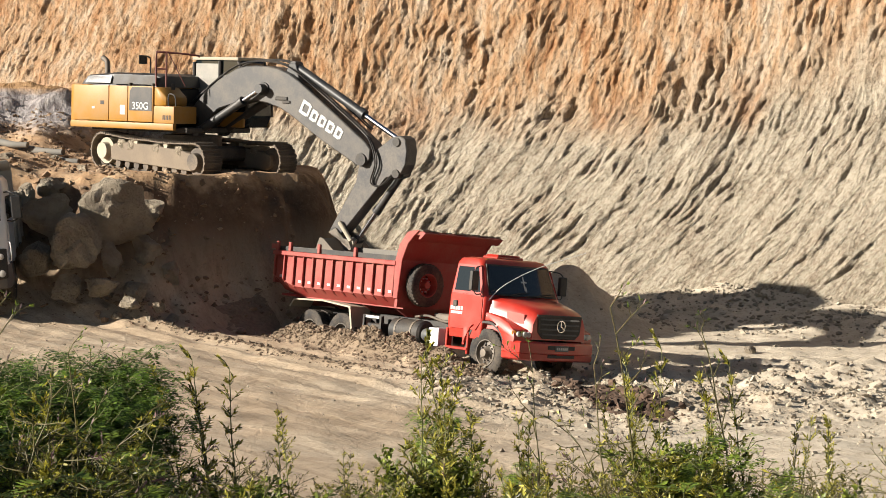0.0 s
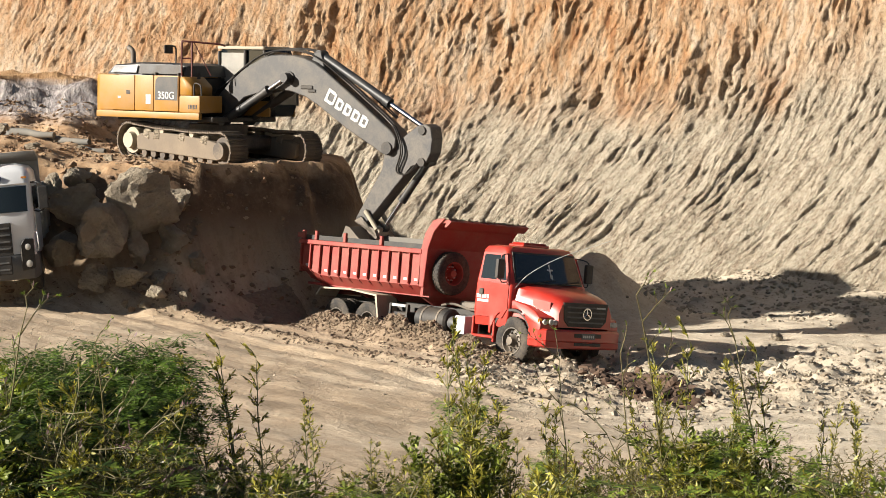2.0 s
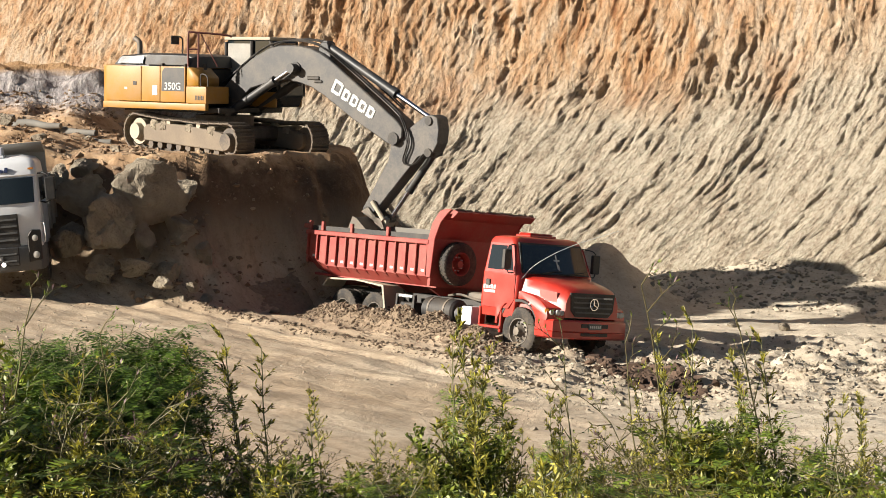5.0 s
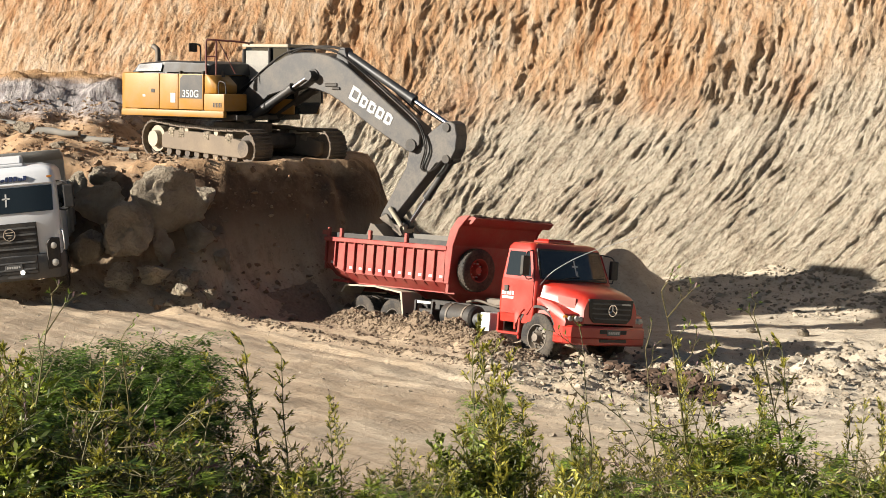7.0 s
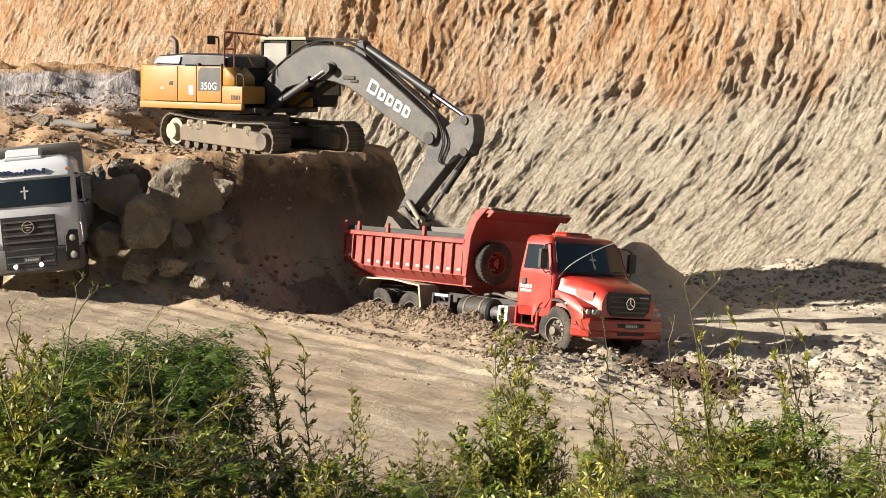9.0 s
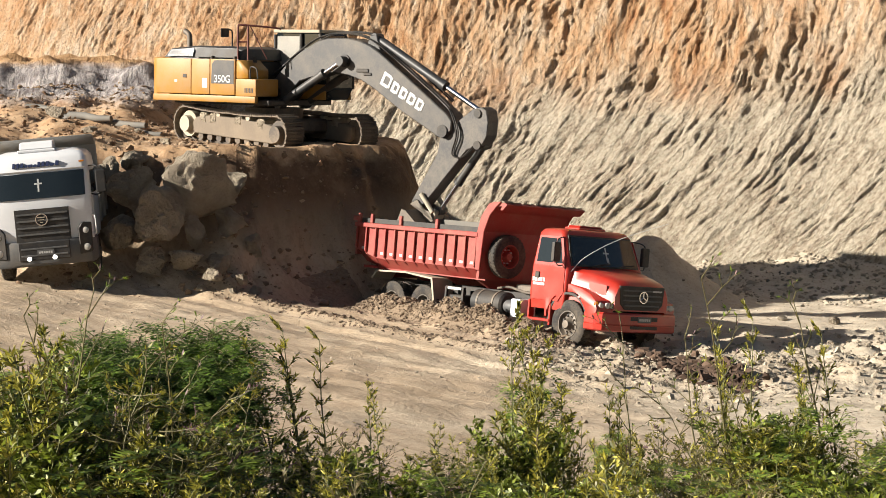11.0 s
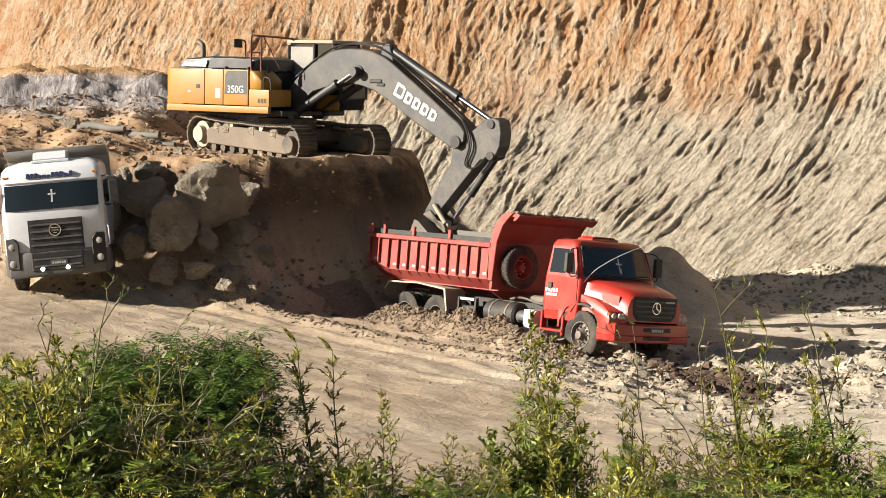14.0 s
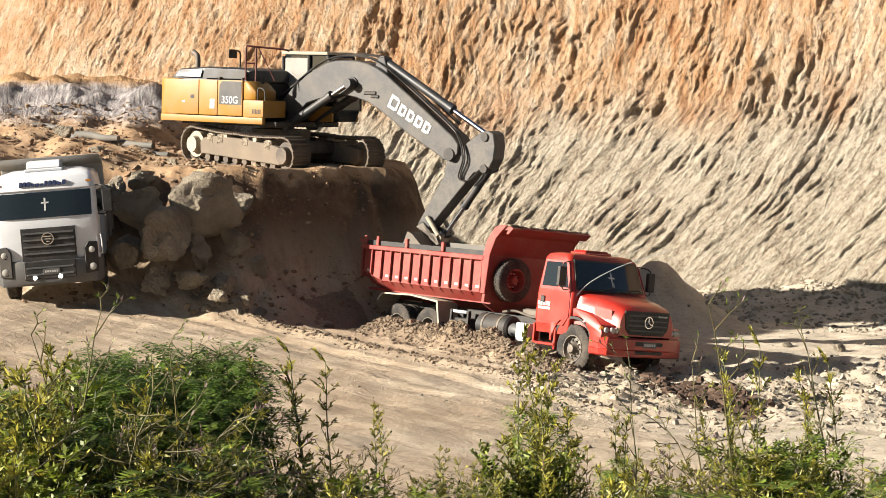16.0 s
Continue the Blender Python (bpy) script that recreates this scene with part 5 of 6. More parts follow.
    prism(bm, [(5.72, -1.36), (5.86, -1.42), (5.62, -1.92), (5.48, -1.90)], -0.20, 0.20, 0.03)
    part("bucket_link", bm, M_CREAM, e, "", UP)
    # bucket: curved shell, side plates, teeth
    prof = [(0.10, -0.04), (0.40, -0.30), (0.64, -0.56), (0.76, -0.86), (0.66, -1.16), (0.34, -1.42), (-0.10, -1.50), (-0.62, -1.36)]
    inner = [(x * 0.93 - 0.02, z * 0.95 + 0.01) for x, z in prof]
    px, pz = 5.16, -1.36
    bm = B()
    prism(bm, [(px + x, pz + z) for x, z in prof + inner[::-1]], -0.74, 0.74)
    bk = part("bucket", bm, M_BUCKET, e, "worn steel digging bucket", UP, 30)
    for y in (-0.76, 0.72):
        bm = B()
        prism(bm, [(px + x, pz + z) for x, z in prof + [(-0.30, -0.60), (-0.04, 0.0)]], y, y + 0.04, 0.006)
        part("side_plate", bm, M_BUCKET, bk)
    for i in range(5):
        y = -0.62 + 0.31 * i
        bm = B()
        prism(bm, [(px - 0.58, pz - 1.28), (px - 0.92, pz - 1.24), (px - 0.92, pz - 1.27), (px - 0.58, pz - 1.40)], y - 0.06, y + 0.06, 0.008)
        part("tooth", bm, M_BUCKET, bk)
    for y in (-0.28, 0.24):
        bm = B()
        prism(bm, [(px - 0.14, pz + 0.10), (px + 0.10, pz + 0.22), (px + 0.42, pz - 0.38), (px + 0.62, pz - 0.30), (px + 0.50, pz - 0.06), (px + 0.20, pz - 0.0)], y, y + 0.05, 0.0)
        part("ear", bm, M_BUCKET, bk)


build_excavator()


# ---- white truck ----
def build_white_truck():
    t = thing("white_truck", pose(-9.17, 47.349, 1.72, 4.95, 0.29, -85.95), "white flat-fronted dump truck with grey bumper, parked facing out", "truck")

    def ring(z, x0, x1, y, r, bow=0.05):
        pts = []
        for cx, cy, a0 in ((x1, y, 0), (x0, y, 90), (x0, -y, 180), (x1, -y, 270)):
            for k in range(4):
                a = radians(a0 + k * 30)
                pts.append((cx + (-r if cx == x1 else r) + r * math.cos(a), cy + (-r if cy > 0 else r) + r * math.sin(a), z))
            if a0 == 270:
                pts.append((x1 + bow, -y * 0.4, z))
                pts.append((x1 + bow, y * 0.4, z))
        return pts
    b = loft(B(), [ring(0.92, -1.75, -0.06, 1.20, 0.14), ring(1.60, -1.80, -0.03, 1.22, 0.16), ring(1.95, -1.80, -0.04, 1.22, 0.16), ring(2.58, -1.80, -0.20, 1.20, 0.16),
                   ring(2.62, -1.80, -0.17, 1.20, 0.16), ring(2.88, -1.78, -0.27, 1.17, 0.16), ring(3.00, -1.72, -0.42, 1.08, 0.2, 0.03), ring(3.08, -1.5, -0.8, 0.8, 0.2, 0.0)])
    cab = part("cab", b, M_WHITE, t, "white cab shell", None, 35)

    def front(y, z, out):
        x = -0.03 - max(0, z - 1.95) * 0.25 + (0.012 if z <= 1.95 else 0)
        edge = max(0.0, abs(y) - 0.45) / 0.75
        return Vector((x + 0.05 - 0.10 * edge ** 2 + out, y, z))

    def skin(y0, y1, z0, z1, out, thick=0.03, n=10):
        rows = []
        for i in range(n + 1):
            y = y0 + (y1 - y0) * i / n
            rows.append([front(y, z0, out), front(y, z1, out), front(y, z1, out - thick), front(y, z0, out - thick)])
        return loft(B(), rows)
    ws = part("windscreen", skin(-1.10, 1.10, 1.96, 2.56, 0.012, 0.05), M_GLASS, cab, "dark tinted windscreen", None, 30)
    b = B()
    for y0, y1, z0, z1 in ((0.0, 0.04, 2.12, 2.42), (-0.07, 0.11, 2.29, 2.325)):
        panel(b, [front(y0, z0, 0.014), front(y1, z0, 0.014), front(y1, z1, 0.014), front(y0, z1, 0.014)], (1, 0, 0.3), 0.004)
    part("windscreen_decal", b, M_LETTER, ws, "pale cross-shaped sticker")
    gr = part("grille", skin(-0.60, 0.68, 0.95, 1.72, 0.022, 0.06), M_BLACK, cab, "black ribbed grille", None, 30)
    for z in (1.12, 1.28, 1.44, 1.60):
        part("grille_slat", skin(-0.56, 0.64, z - 0.02, z + 0.02, 0.045, 0.03), M_GREYPAINT, gr, "", None, 30)
    b = B()
    c = front(0.03, 1.46, 0.05)
    lathe(b, [(0.125, -0.01), (0.145, -0.01), (0.145, 0.012), (0.125, 0.012), (0.125, -0.01)], Matrix.Translation(c) @ Matrix.Rotation(radians(90), 4, "Y"), 28)
    for k in range(3):
        box(b, c.x - 0.008, c.x + 0.008, c.y - 0.10 + 0.03 * k, c.y + 0.10 - 0.03 * k, c.z + 0.045 - 0.06 * k, c.z + 0.065 - 0.06 * k)
    part("badge", b, M_CHROME, gr, "chrome ring badge")
    b = B()
    random.seed(3)
    y = -0.56
    while y < 0.56:
        w, h = random.uniform(0.05, 0.09), random.choice((0.06, 0.065, 0.11))
        panel(b, [front(y, 2.70, 0.0), front(y + w, 2.70, 0.0), front(y + w + 0.015, 2.70 + h, 0.004), front(y + 0.015, 2.70 + h, 0.004)], (1, 0, 0.2), 0.05)
        y += w + 0.035
    part("visor_mark", b, M_BLUEMARK, cab, "dark blue bars across the visor")
    for s in (-1, 1):
        b = panel(B(), [front(s * 1.0, 2.74, 0.0), front(s * 1.12, 2.74, 0.02), front(s * 1.12, 2.78, 0.02), front(s * 1.0, 2.78, 0.0)], (1, 0, 0), 0.03)
        part("marker_lamp", b, M_AMBER, cab)
    b = B()
    box(b, -1.20, -0.56, -0.47, 0.44, 3.04, 3.11, 0.02)
    prism(b, [(-1.16, 3.11), (-0.58, 3.11), (-0.72, 3.29), (-1.08, 3.30)], -0.42, 0.39, 0.03)
    part("roof_hatch", b, M_WHITE, cab, "white roof air unit")
    # bumper with lamp clusters
    def brow(z, g):
        o = [(-0.75, -1.23 - g), (-0.28, -1.24 - g), (-0.08, -1.12), (0.06 + g, -0.7), (0.08 + g, 0), (0.06 + g, 0.7), (-0.08, 1.12), (-0.28, 1.24 + g), (-0.75, 1.23 + g), (-0.75, 1.0), (-0.25, 0.9), (-0.25, -0.9), (-0.75, -1.0)]
        return [(x, y, z) for x, y in o]
    bu = part("bumper", loft(B(), [brow(0.36, -0.06), brow(0.42, 0), brow(0.70, 0.005), brow(0.92, 0), brow(0.96, -0.03)]), M_GREYPAINT, t, "grey plastic bumper", None, 30)
    part("lower_grille", box(B(), -0.1, 0.092, -0.58, 0.64, 0.50, 0.94, 0.02), M_BLACK, bu, "black lower grille")
    for z in (0.62, 0.78):
        part("grille_slat", box(B(), 0.08, 0.102, -0.52, 0.58, z - 0.02, z + 0.02, 0.006), M_GREYPAINT, bu)
    for s in (-1, 1):
        b = B()
        o = [(s * 0.86, 0.56), (s * 1.16, 0.60), (s * 1.17, 1.30), (s * 0.96, 1.32), (s * 0.86, 1.18)]
        prism(b, o, -0.16, 0.045, 0.02, "x")
        for v in b.verts:
            v.co.x -= max(0, abs(v.co.y) - 0.88) * 0.28
        cl = part("lamp_housing", b, M_BLACK, t, "black lamp housing")
        for k, (z, r) in enumerate(((1.12, 0.075), (0.72, 0.085))):
            b = B()
            lathe(b, [(r, -0.03), (r, 0.02), (r * 0.75, 0.03), (0, 0.035)], Matrix.Translation((0.0, s * 1.03, z)) @ Matrix.Rotation(radians(90), 4, "Y"), 20)
            part("headlamp", b, M_LAMP, cl, "clear headlamp", None, 40)
        b = B()
        lathe(b, [(0.05, -0.02), (0.05, 0.01), (0, 0.02)], Matrix.Translation((0.10, -0.02 + s * 0.30 - 0.02, 0.55)) @ Matrix.Rotation(radians(90), 4, "Y"), 16)
        part("fog_lamp", b, M_LIT, bu, "lit white lamp", None, 40)
        # doors
        b = B()
        panel(b, [(-1.60, s * 1.222, 1.0), (-0.40, s * 1.222, 1.0), (-0.40, s * 1.222, 1.92), (-1.60, s * 1.222, 1.92)], (0, s, 0), 0.012)
        d = part("door", b, M_WHITE, cab)
        b = B()
        panel(b, [(-1.50, s * 1.222, 1.98), (-0.30, s * 1.222, 1.98), (-0.45, s * 1.207, 2.52), (-1.50, s * 1.207, 2.52)], (0, s, 0), 0.01)
        part("window_pane", b, M_GLASS, d)
        b = B()
        box(b, -0.22, -0.10, s * 1.48 - 0.12, s * 1.48 + 0.12, 1.98, 2.52, 0.03, None, 2)
        mi = part("mirror", b, M_BLACK, cab, "black mirror")
        part("mirror_arm", tube(B(), bend([(-0.35, s * 1.18, 2.62), (-0.22, s * 1.36, 2.62), (-0.18, s * 1.48, 2.55)], 4), 0.02), M_BLACK, mi)
        b = B()
        tube(b, bend([(-0.3, s * 1.2, 1.96), (-0.2, s * 1.36, 1.93), (-0.18, s * 1.48, 1.98)], 4), 0.02)
        part("mirror_arm", b, M_BLACK, mi)
        b = B()
        tube(b, bend([(-0.16, s * 1.20, 1.02), (-0.06, s * 1.27, 1.05), (-0.06, s * 1.27, 1.42), (-0.16, s * 1.2, 1.46)], 4), 0.016)
        part("grab_handle", b, M_WHITE, cab)
        add_wheel(t, -1.25, s * 1.04, 0.52, 0.52, 0.29, 0.29, M_STEEL, 0, "front", s > 0)
        for x in (-4.9, -6.25):
            add_wheel(t, x, s * 0.95, 0.52, 0.52, 0.5, 0.29, M_STEEL, 0, "rear", s > 0)
        part("frame_rail", box(B(), -7.4, -0.3, s * 0.42 - 0.04, s * 0.42 + 0.04, 0.80, 1.05, 0.01), M_BLACK, t)
    pl = part("number_plate", box(B(), 0.095, 0.105, -0.14, 0.26, 0.62, 0.75, 0.004), M_GREYPAINT, bu, "grey plate with plain bars")
    b = B()
    for i in range(6):
        box(b, 0.106, 0.109, -0.10 + i * 0.055, -0.06 + i * 0.055, 0.66, 0.71)
    part("plate_bars", b, M_LETTER, pl)
    # tipping body behind the cab
    b = B()
    prism(b, [(-2.15, 1.2), (-2.15, 3.10), (-1.55, 3.30), (-1.50, 3.36), (-2.25, 3.22), (-2.25, 1.2)], -1.24, 1.24, 0.01)
    hb = part("headboard", b, M_BODYGREY, t, "pale grey body headboard")
    for s in (-1, 1):
        b = B()
        y0, y1 = sorted((s * 1.20, s * 1.26))
        box(b, -7.4, -2.2, y0, y1, 1.25, 2.55, 0.01)
        sd = part("body_side", b, M_BODYGREY, t)
        for i in range(10):
            x = -7.3 + 5.0 * i / 9
            y0, y1 = sorted((s * 1.26, s * 1.33))
            part("rib", box(B(), x - 0.03, x + 0.03, y0, y1, 1.3, 2.5, 0.005), M_BODYGREY, sd)
    part("body_floor", box(B(), -7.4, -2.2, -1.2, 1.2, 1.16, 1.24), M_BODYGREY, t)
    part("tailgate", box(B(), -7.46, -7.4, -1.24, 1.24, 1.25, 2.7), M_BODYGREY, t)


build_white_truck()

# ---- rocks ----
def boulder_mesh(seed, size, cuts=11, sub=4):
    rng = random.Random(seed)
    bm = B()
    bmesh.ops.create_icosphere(bm, subdivisions=sub, radius=1.0)
    planes = []
    for _ in range(cuts + 5):
        n = Vector((rng.gauss(0, 1), rng.gauss(0, 1), rng.gauss(0, 0.8))).normalized()
        planes.append((n, rng.uniform(0.36, 0.78)))
    off = Vector((seed * 3.1, seed * 1.7, 0))
    for v in bm.verts:
        p = v.co.copy()
        for n, d in planes:
            k = p.dot(n)
            if k > d:
                p -= n * (k - d) * 0.98
        p -= p.normalized() * 0.11 * max(0.0, 0.22 - abs(noise.noise(p * 1.6 - off))) / 0.22
        p += p.normalized() * (0.05 * noise.noise(p * 1.9 + off) + 0.06 * noise.noise(p * 5 + off) + 0.04 * noise.noise(p * 12 + off))
        v.co = Vector((p.x * size[0], p.y * size[1], p.z * size[2]))
    return bm


def add_boulder(x, y, z, size, seed, turn, label):
    ob = part("boulder", boulder_mesh(seed, size), M_ROCK, None, "", pose(x, y, z, turn * 0.2, turn * 0.13, turn), 11)
    tagged(ob, label, "boulder", "rocks under the bench")


PILE = [(-5.58, 49.5, 3.80, (1.18, 0.80, 1.02), 1, 20), (-6.80, 48.6, 3.05, (1.05, 0.80, 0.92), 2, 70), (-7.45, 49.6, 3.86, (1.00, 0.65, 0.60), 3, 10),
        (-5.02, 49.6, 2.98, (0.62, 0.55, 0.70), 4, 140), (-4.92, 50.3, 3.96, (0.48, 0.45, 0.42), 5, 35), (-7.50, 50.6, 4.46, (0.66, 0.5, 0.38), 6, 80),
        (-8.15, 50.2, 4.22, (0.48, 0.4, 0.42), 7, 15), (-6.0, 48.5, 2.15, (0.75, 0.5, 0.40), 8, 5), (-5.18, 48.7, 2.10, (0.62, 0.5, 0.36), 9, 60),
        (-7.85, 49.0, 2.75, (0.66, 0.55, 0.66), 10, 100), (-6.9, 48.7, 2.1, (0.65, 0.5, 0.46), 11, 44), (-5.85, 49.1, 2.72, (0.55, 0.5, 0.5), 12, 10),
        (-8.6, 49.8, 3.3, (0.6, 0.5, 0.7), 13, 33), (-4.45, 49.6, 2.40, (0.45, 0.4, 0.40), 14, 75), (-7.1, 49.6, 3.3, (0.6, 0.5, 0.6), 15, 20), (-6.45, 50.2, 4.12, (0.50, 0.4, 0.36), 16, 50),
        (-5.3, 48.0, 1.75, (0.34, 0.28, 0.22), 17, 25), (-4.6, 48.2, 1.66, (0.26, 0.22, 0.20), 18, 65)]


def build_rocks():
    for x, y, z, size, seed, turn in PILE:
        add_boulder(x, y, z, size, seed, turn, "large angular grey-tan boulder piled against the bench")
    rng = random.Random(77)
    spots = [(-5.6, 48.2, 0.20), (-4.82, 48.1, 0.15), (-4.3, 48.6, 0.22), (-3.4, 48.8, 0.18), (-2.7, 49.2, 0.2), (-8.6, 48.2, 0.25), (4.7, 51.2, 0.16), (9.2, 52.3, 0.2), (8.5, 46.3, 0.14),
             (6.9, 44.3, 0.13), (5.4, 44.7, 0.16), (10.4, 51.5, 0.22), (3.0, 58.6, 0.25), (4.6, 60.3, 0.3), (1.2, 59.0, 0.3), (7.4, 59.1, 0.2), (-9.4, 54.6, 0.3), (-8.3, 56.4, 0.25), (-10.6, 56.0, 0.4), (-7.1, 53.2, 0.2)]
    for i, (x, y, r) in enumerate(spots):
        z = float(ground_height(x, y))
        s = (r * rng.uniform(0.9, 1.3), r * rng.uniform(0.8, 1.1), r * rng.uniform(0.6, 0.9))
        ob = part("stone", boulder_mesh(100 + i, s, 7, 2), M_ROCK, None, "", pose(x, y, z + s[2] * 0.35, 0, 0, rng.uniform(0, 360)), 25)
        tagged(ob, "loose pale grey stone lying on the quarry floor", "stone", "loose stones")
    # clods and gravel
    rs = np.random.RandomState(11)

    def clods(name, label, place, n, lo, hi, material):
        t = (1 + 5 ** 0.5) / 2
        iv = np.array([(-1, t, 0), (1, t, 0), (-1, -t, 0), (1, -t, 0), (0, -1, t), (0, 1, t), (0, -1, -t), (0, 1, -t), (t, 0, -1), (t, 0, 1), (-t, 0, -1), (-t, 0, 1)]) / 1.9
        jf = np.array([(0, 11, 5), (0, 5, 1), (0, 1, 7), (0, 7, 10), (0, 10, 11), (1, 5, 9), (5, 11, 4), (11, 10, 2), (10, 7, 6), (7, 1, 8), (3, 9, 4), (3, 4, 2), (3, 2, 6), (3, 6, 8), (3, 8, 9),
                       (4, 9, 5), (2, 4, 11), (6, 2, 10), (8, 6, 7), (9, 8, 1)])
        x, y = place(n)
        r = lo + (hi - lo) * rs.rand(n) ** 3.2
        z = ground_height(x, y) + r * 0.2
        k = 1 + 0.35 * rs.randn(n, 12, 1)
        sc = np.stack([rs.uniform(0.7, 1.5, n), rs.uniform(0.7, 1.4, n), rs.uniform(0.5, 1.0, n)], -1)
        a = rs.uniform(0, 6.283, n)
        p = iv[None] * k * sc[:, None] * r[:, None, None]
        q = p.copy()
        q[..., 0] = p[..., 0] * np.cos(a)[:, None] - p[..., 1] * np.sin(a)[:, None] + x[:, None]
        q[..., 1] = p[..., 0] * np.sin(a)[:, None] + p[..., 1] * np.cos(a)[:, None] + y[:, None]
        q[..., 2] += z[:, None]
        f = (jf[None] + 12 * np.arange(n)[:, None, None]).reshape(-1, 3)
        ob = new(name, mesh_of(name, q.reshape(-1, 3).tolist(), f.tolist(), material))
        tagged(ob, label, "clods", kind="stuff")

    def along_ridge(n):
        al = rs.uniform(-38.9, -31.5, n)
        ac = 30.05 + rs.normal(-0.05, 0.34, n)
        return al * 0.64 + ac * 0.77, -al * 0.77 + ac * 0.64

    def along_rut(n):
        al = rs.uniform(-41, -29, n)
        ac = 27.25 + rs.normal(0, 0.22, n) - 0.35 * fbm(al * 0.22, 0 * al + 27.3, 2, 23)
        return al * 0.64 + ac * 0.77, -al * 0.77 + ac * 0.64

    def ahead(n):
        return rs.uniform(1.5, 14, n), rs.normal(41.5, 3.0, n)

    def foot(n):
        x = rs.uniform(-2, 16, n)
        y = np.interp(x, [p[0] for p in CLIFF_FOOT], [p[1] for p in CLIFF_FOOT]) - np.abs(rs.normal(0, 2.6, n))
        return x, y

    def face(n):
        x = rs.uniform(-10, -1, n)
        return x, np.interp(x, [p[0] for p in BENCH_EDGE[:8]], [p[1] for p in BENCH_EDGE[:8]]) - np.abs(rs.normal(1.2, 0.9, n))

    def top(n):
        return rs.uniform(-16, -6, n), rs.uniform(51.5, 66, n)

    def floor(n):
        return rs.uniform(-9, 14, n), rs.uniform(33, 58, n)
    def damp(n):
        t = rs.rand(n) ** 0.8
        return 4.75 + 1.15 * t + rs.normal(0, 0.30, n), 43.0 - 4.5 * t + rs.normal(0, 0.35, n)
    clods("soil_clods", "broken brown soil clods heaped beside the truck", along_ridge, 7500, 0.012, 0.055, M_CLOD)
    clods("rut_clods", "small brown clods along a wheel rut", along_rut, 1500, 0.012, 0.05, M_CLOD)
    clods("rubble", "pale clods and rubble strewn over churned ground", ahead, 7500, 0.015, 0.075, M_CLODPALE)
    clods("talus", "grey clods fallen at the cliff foot", foot, 3600, 0.015, 0.09, M_CLODPALE)
    clods("face_debris", "soil and stones below the dug bench face", face, 900, 0.015, 0.09, M_CLODBROWN)
    clods("bench_clods", "brown clods lying on the bench", top, 4500, 0.015, 0.085, M_CLODBROWN)
    clods("gravel", "small gravel scattered over the quarry floor", floor, 1800, 0.008, 0.03, M_CLODPALE)
    clods("damp_clods", "dark damp soil clods dug up before the truck", damp, 1700, 0.02, 0.13, M_CLODDARK)
    # bark-stripped logs lying on the bench
    for x, y, turn, ln in ((-11.8, 61.0, -30, 1.5), (-10.4, 59.2, -42, 2.9), (-9.2, 57.6, -44, 3.0), (-9.9, 57.8, -40, 1.8), (-8.2, 56.6, -36, 1.4)):
        b = B()
        pts = bend([(-ln / 2, 0, 0), (-ln / 6, 0.06, 0.03), (ln / 5, -0.05, 0.0), (ln / 2, 0.04, 0.02)], 5)
        tube(b, pts, [0.12 - 0.04 * i / len(pts) for i in range(len(pts))], 10)
        z = float(ground_height(x, y)) + 0.05
        ob = part("log", b, M_WOODGREY, None, "", pose(x, y, z, 0, 3, turn), 50)
        tagged(ob, "weathered grey-brown log half sunk in the bench soil", "log", "logs")


build_rocks()

# ---- plants on the near bank ----
def leaf_quad(V, F, base, d, up, length, width):
    """One small leaf: a pointed blade folded along its rib."""
    s = d.cross(up)
    if s.length < 1e-4:
        s = Vector((1, 0, 0))
    s.normalize()
    i = len(V)
    m = base + d * length * 0.45
    V.extend([base, m + s * width, base + d * length, m - s * width])
    F.append((i, i + 1, i + 2, i + 3))


def pinnate(V, F, rng, base, d, length, pairs, droop=0.3):
    """A feathery leaf with leaflets in two rows."""
    up = Vector((0, 0, 1))
    p = base.copy()
    dd = d.copy()
    step = length / pairs
    for k in range(pairs):
        dd = (dd + Vector((0, 0, -droop / pairs))).normalized()
        p = p + dd * step
        s = dd.cross(up)
        if s.length < 1e-3:
            s = Vector((1, 0, 0))
        s.normalize()
        t = s.cross(dd)
        ll = length * 0.30 * math.sin(math.pi * (k + 0.9) / (pairs + 0.9)) + 0.008
        for sg in (-1, 1):
            ld = (s * sg * 0.85 + dd * 0.45 + t * rng.uniform(-0.15, 0.25)).normalized()
            leaf_quad(V, F, p, ld, t, ll, ll * 0.12 + 0.0018)
    return p


def blades(V, F, rng, base, d, n, length, wide=0.085, spread=0.6):
    for _ in range(n):
        ld = (d + Vector((rng.gauss(0, spread), rng.gauss(0, spread), rng.gauss(0.1, 0.5)))).normalized()
        leaf_quad(V, F, base, ld, Vector((rng.gauss(0, 1), rng.gauss(0, 1), 1)), length * rng.uniform(0.5, 1.25), length * wide)


def stick(V, F, pts, r0, r1, sides=4):
    i0 = len(V)
    for k, p in enumerate(pts):
        r = r0 + (r1 - r0) * k / max(1, len(pts) - 1)
        d = (pts[min(k + 1, len(pts) - 1)] - pts[max(k - 1, 0)]).normalized()
        s = d.cross(Vector((0.3, 0.5, 0.8)))
        s.normalize()
        t = s.cross(d)
        for j in range(sides):
            a = 6.2832 * j / sides
            V.append(p + s * (r * math.cos(a)) + t * (r * math.sin(a)))
    for k in range(len(pts) - 1):
        for j in range(sides):
            a, b = i0 + k * sides + j, i0 + k * sides + (j + 1) % sides
            F.append((a, b, b + sides, a + sides))


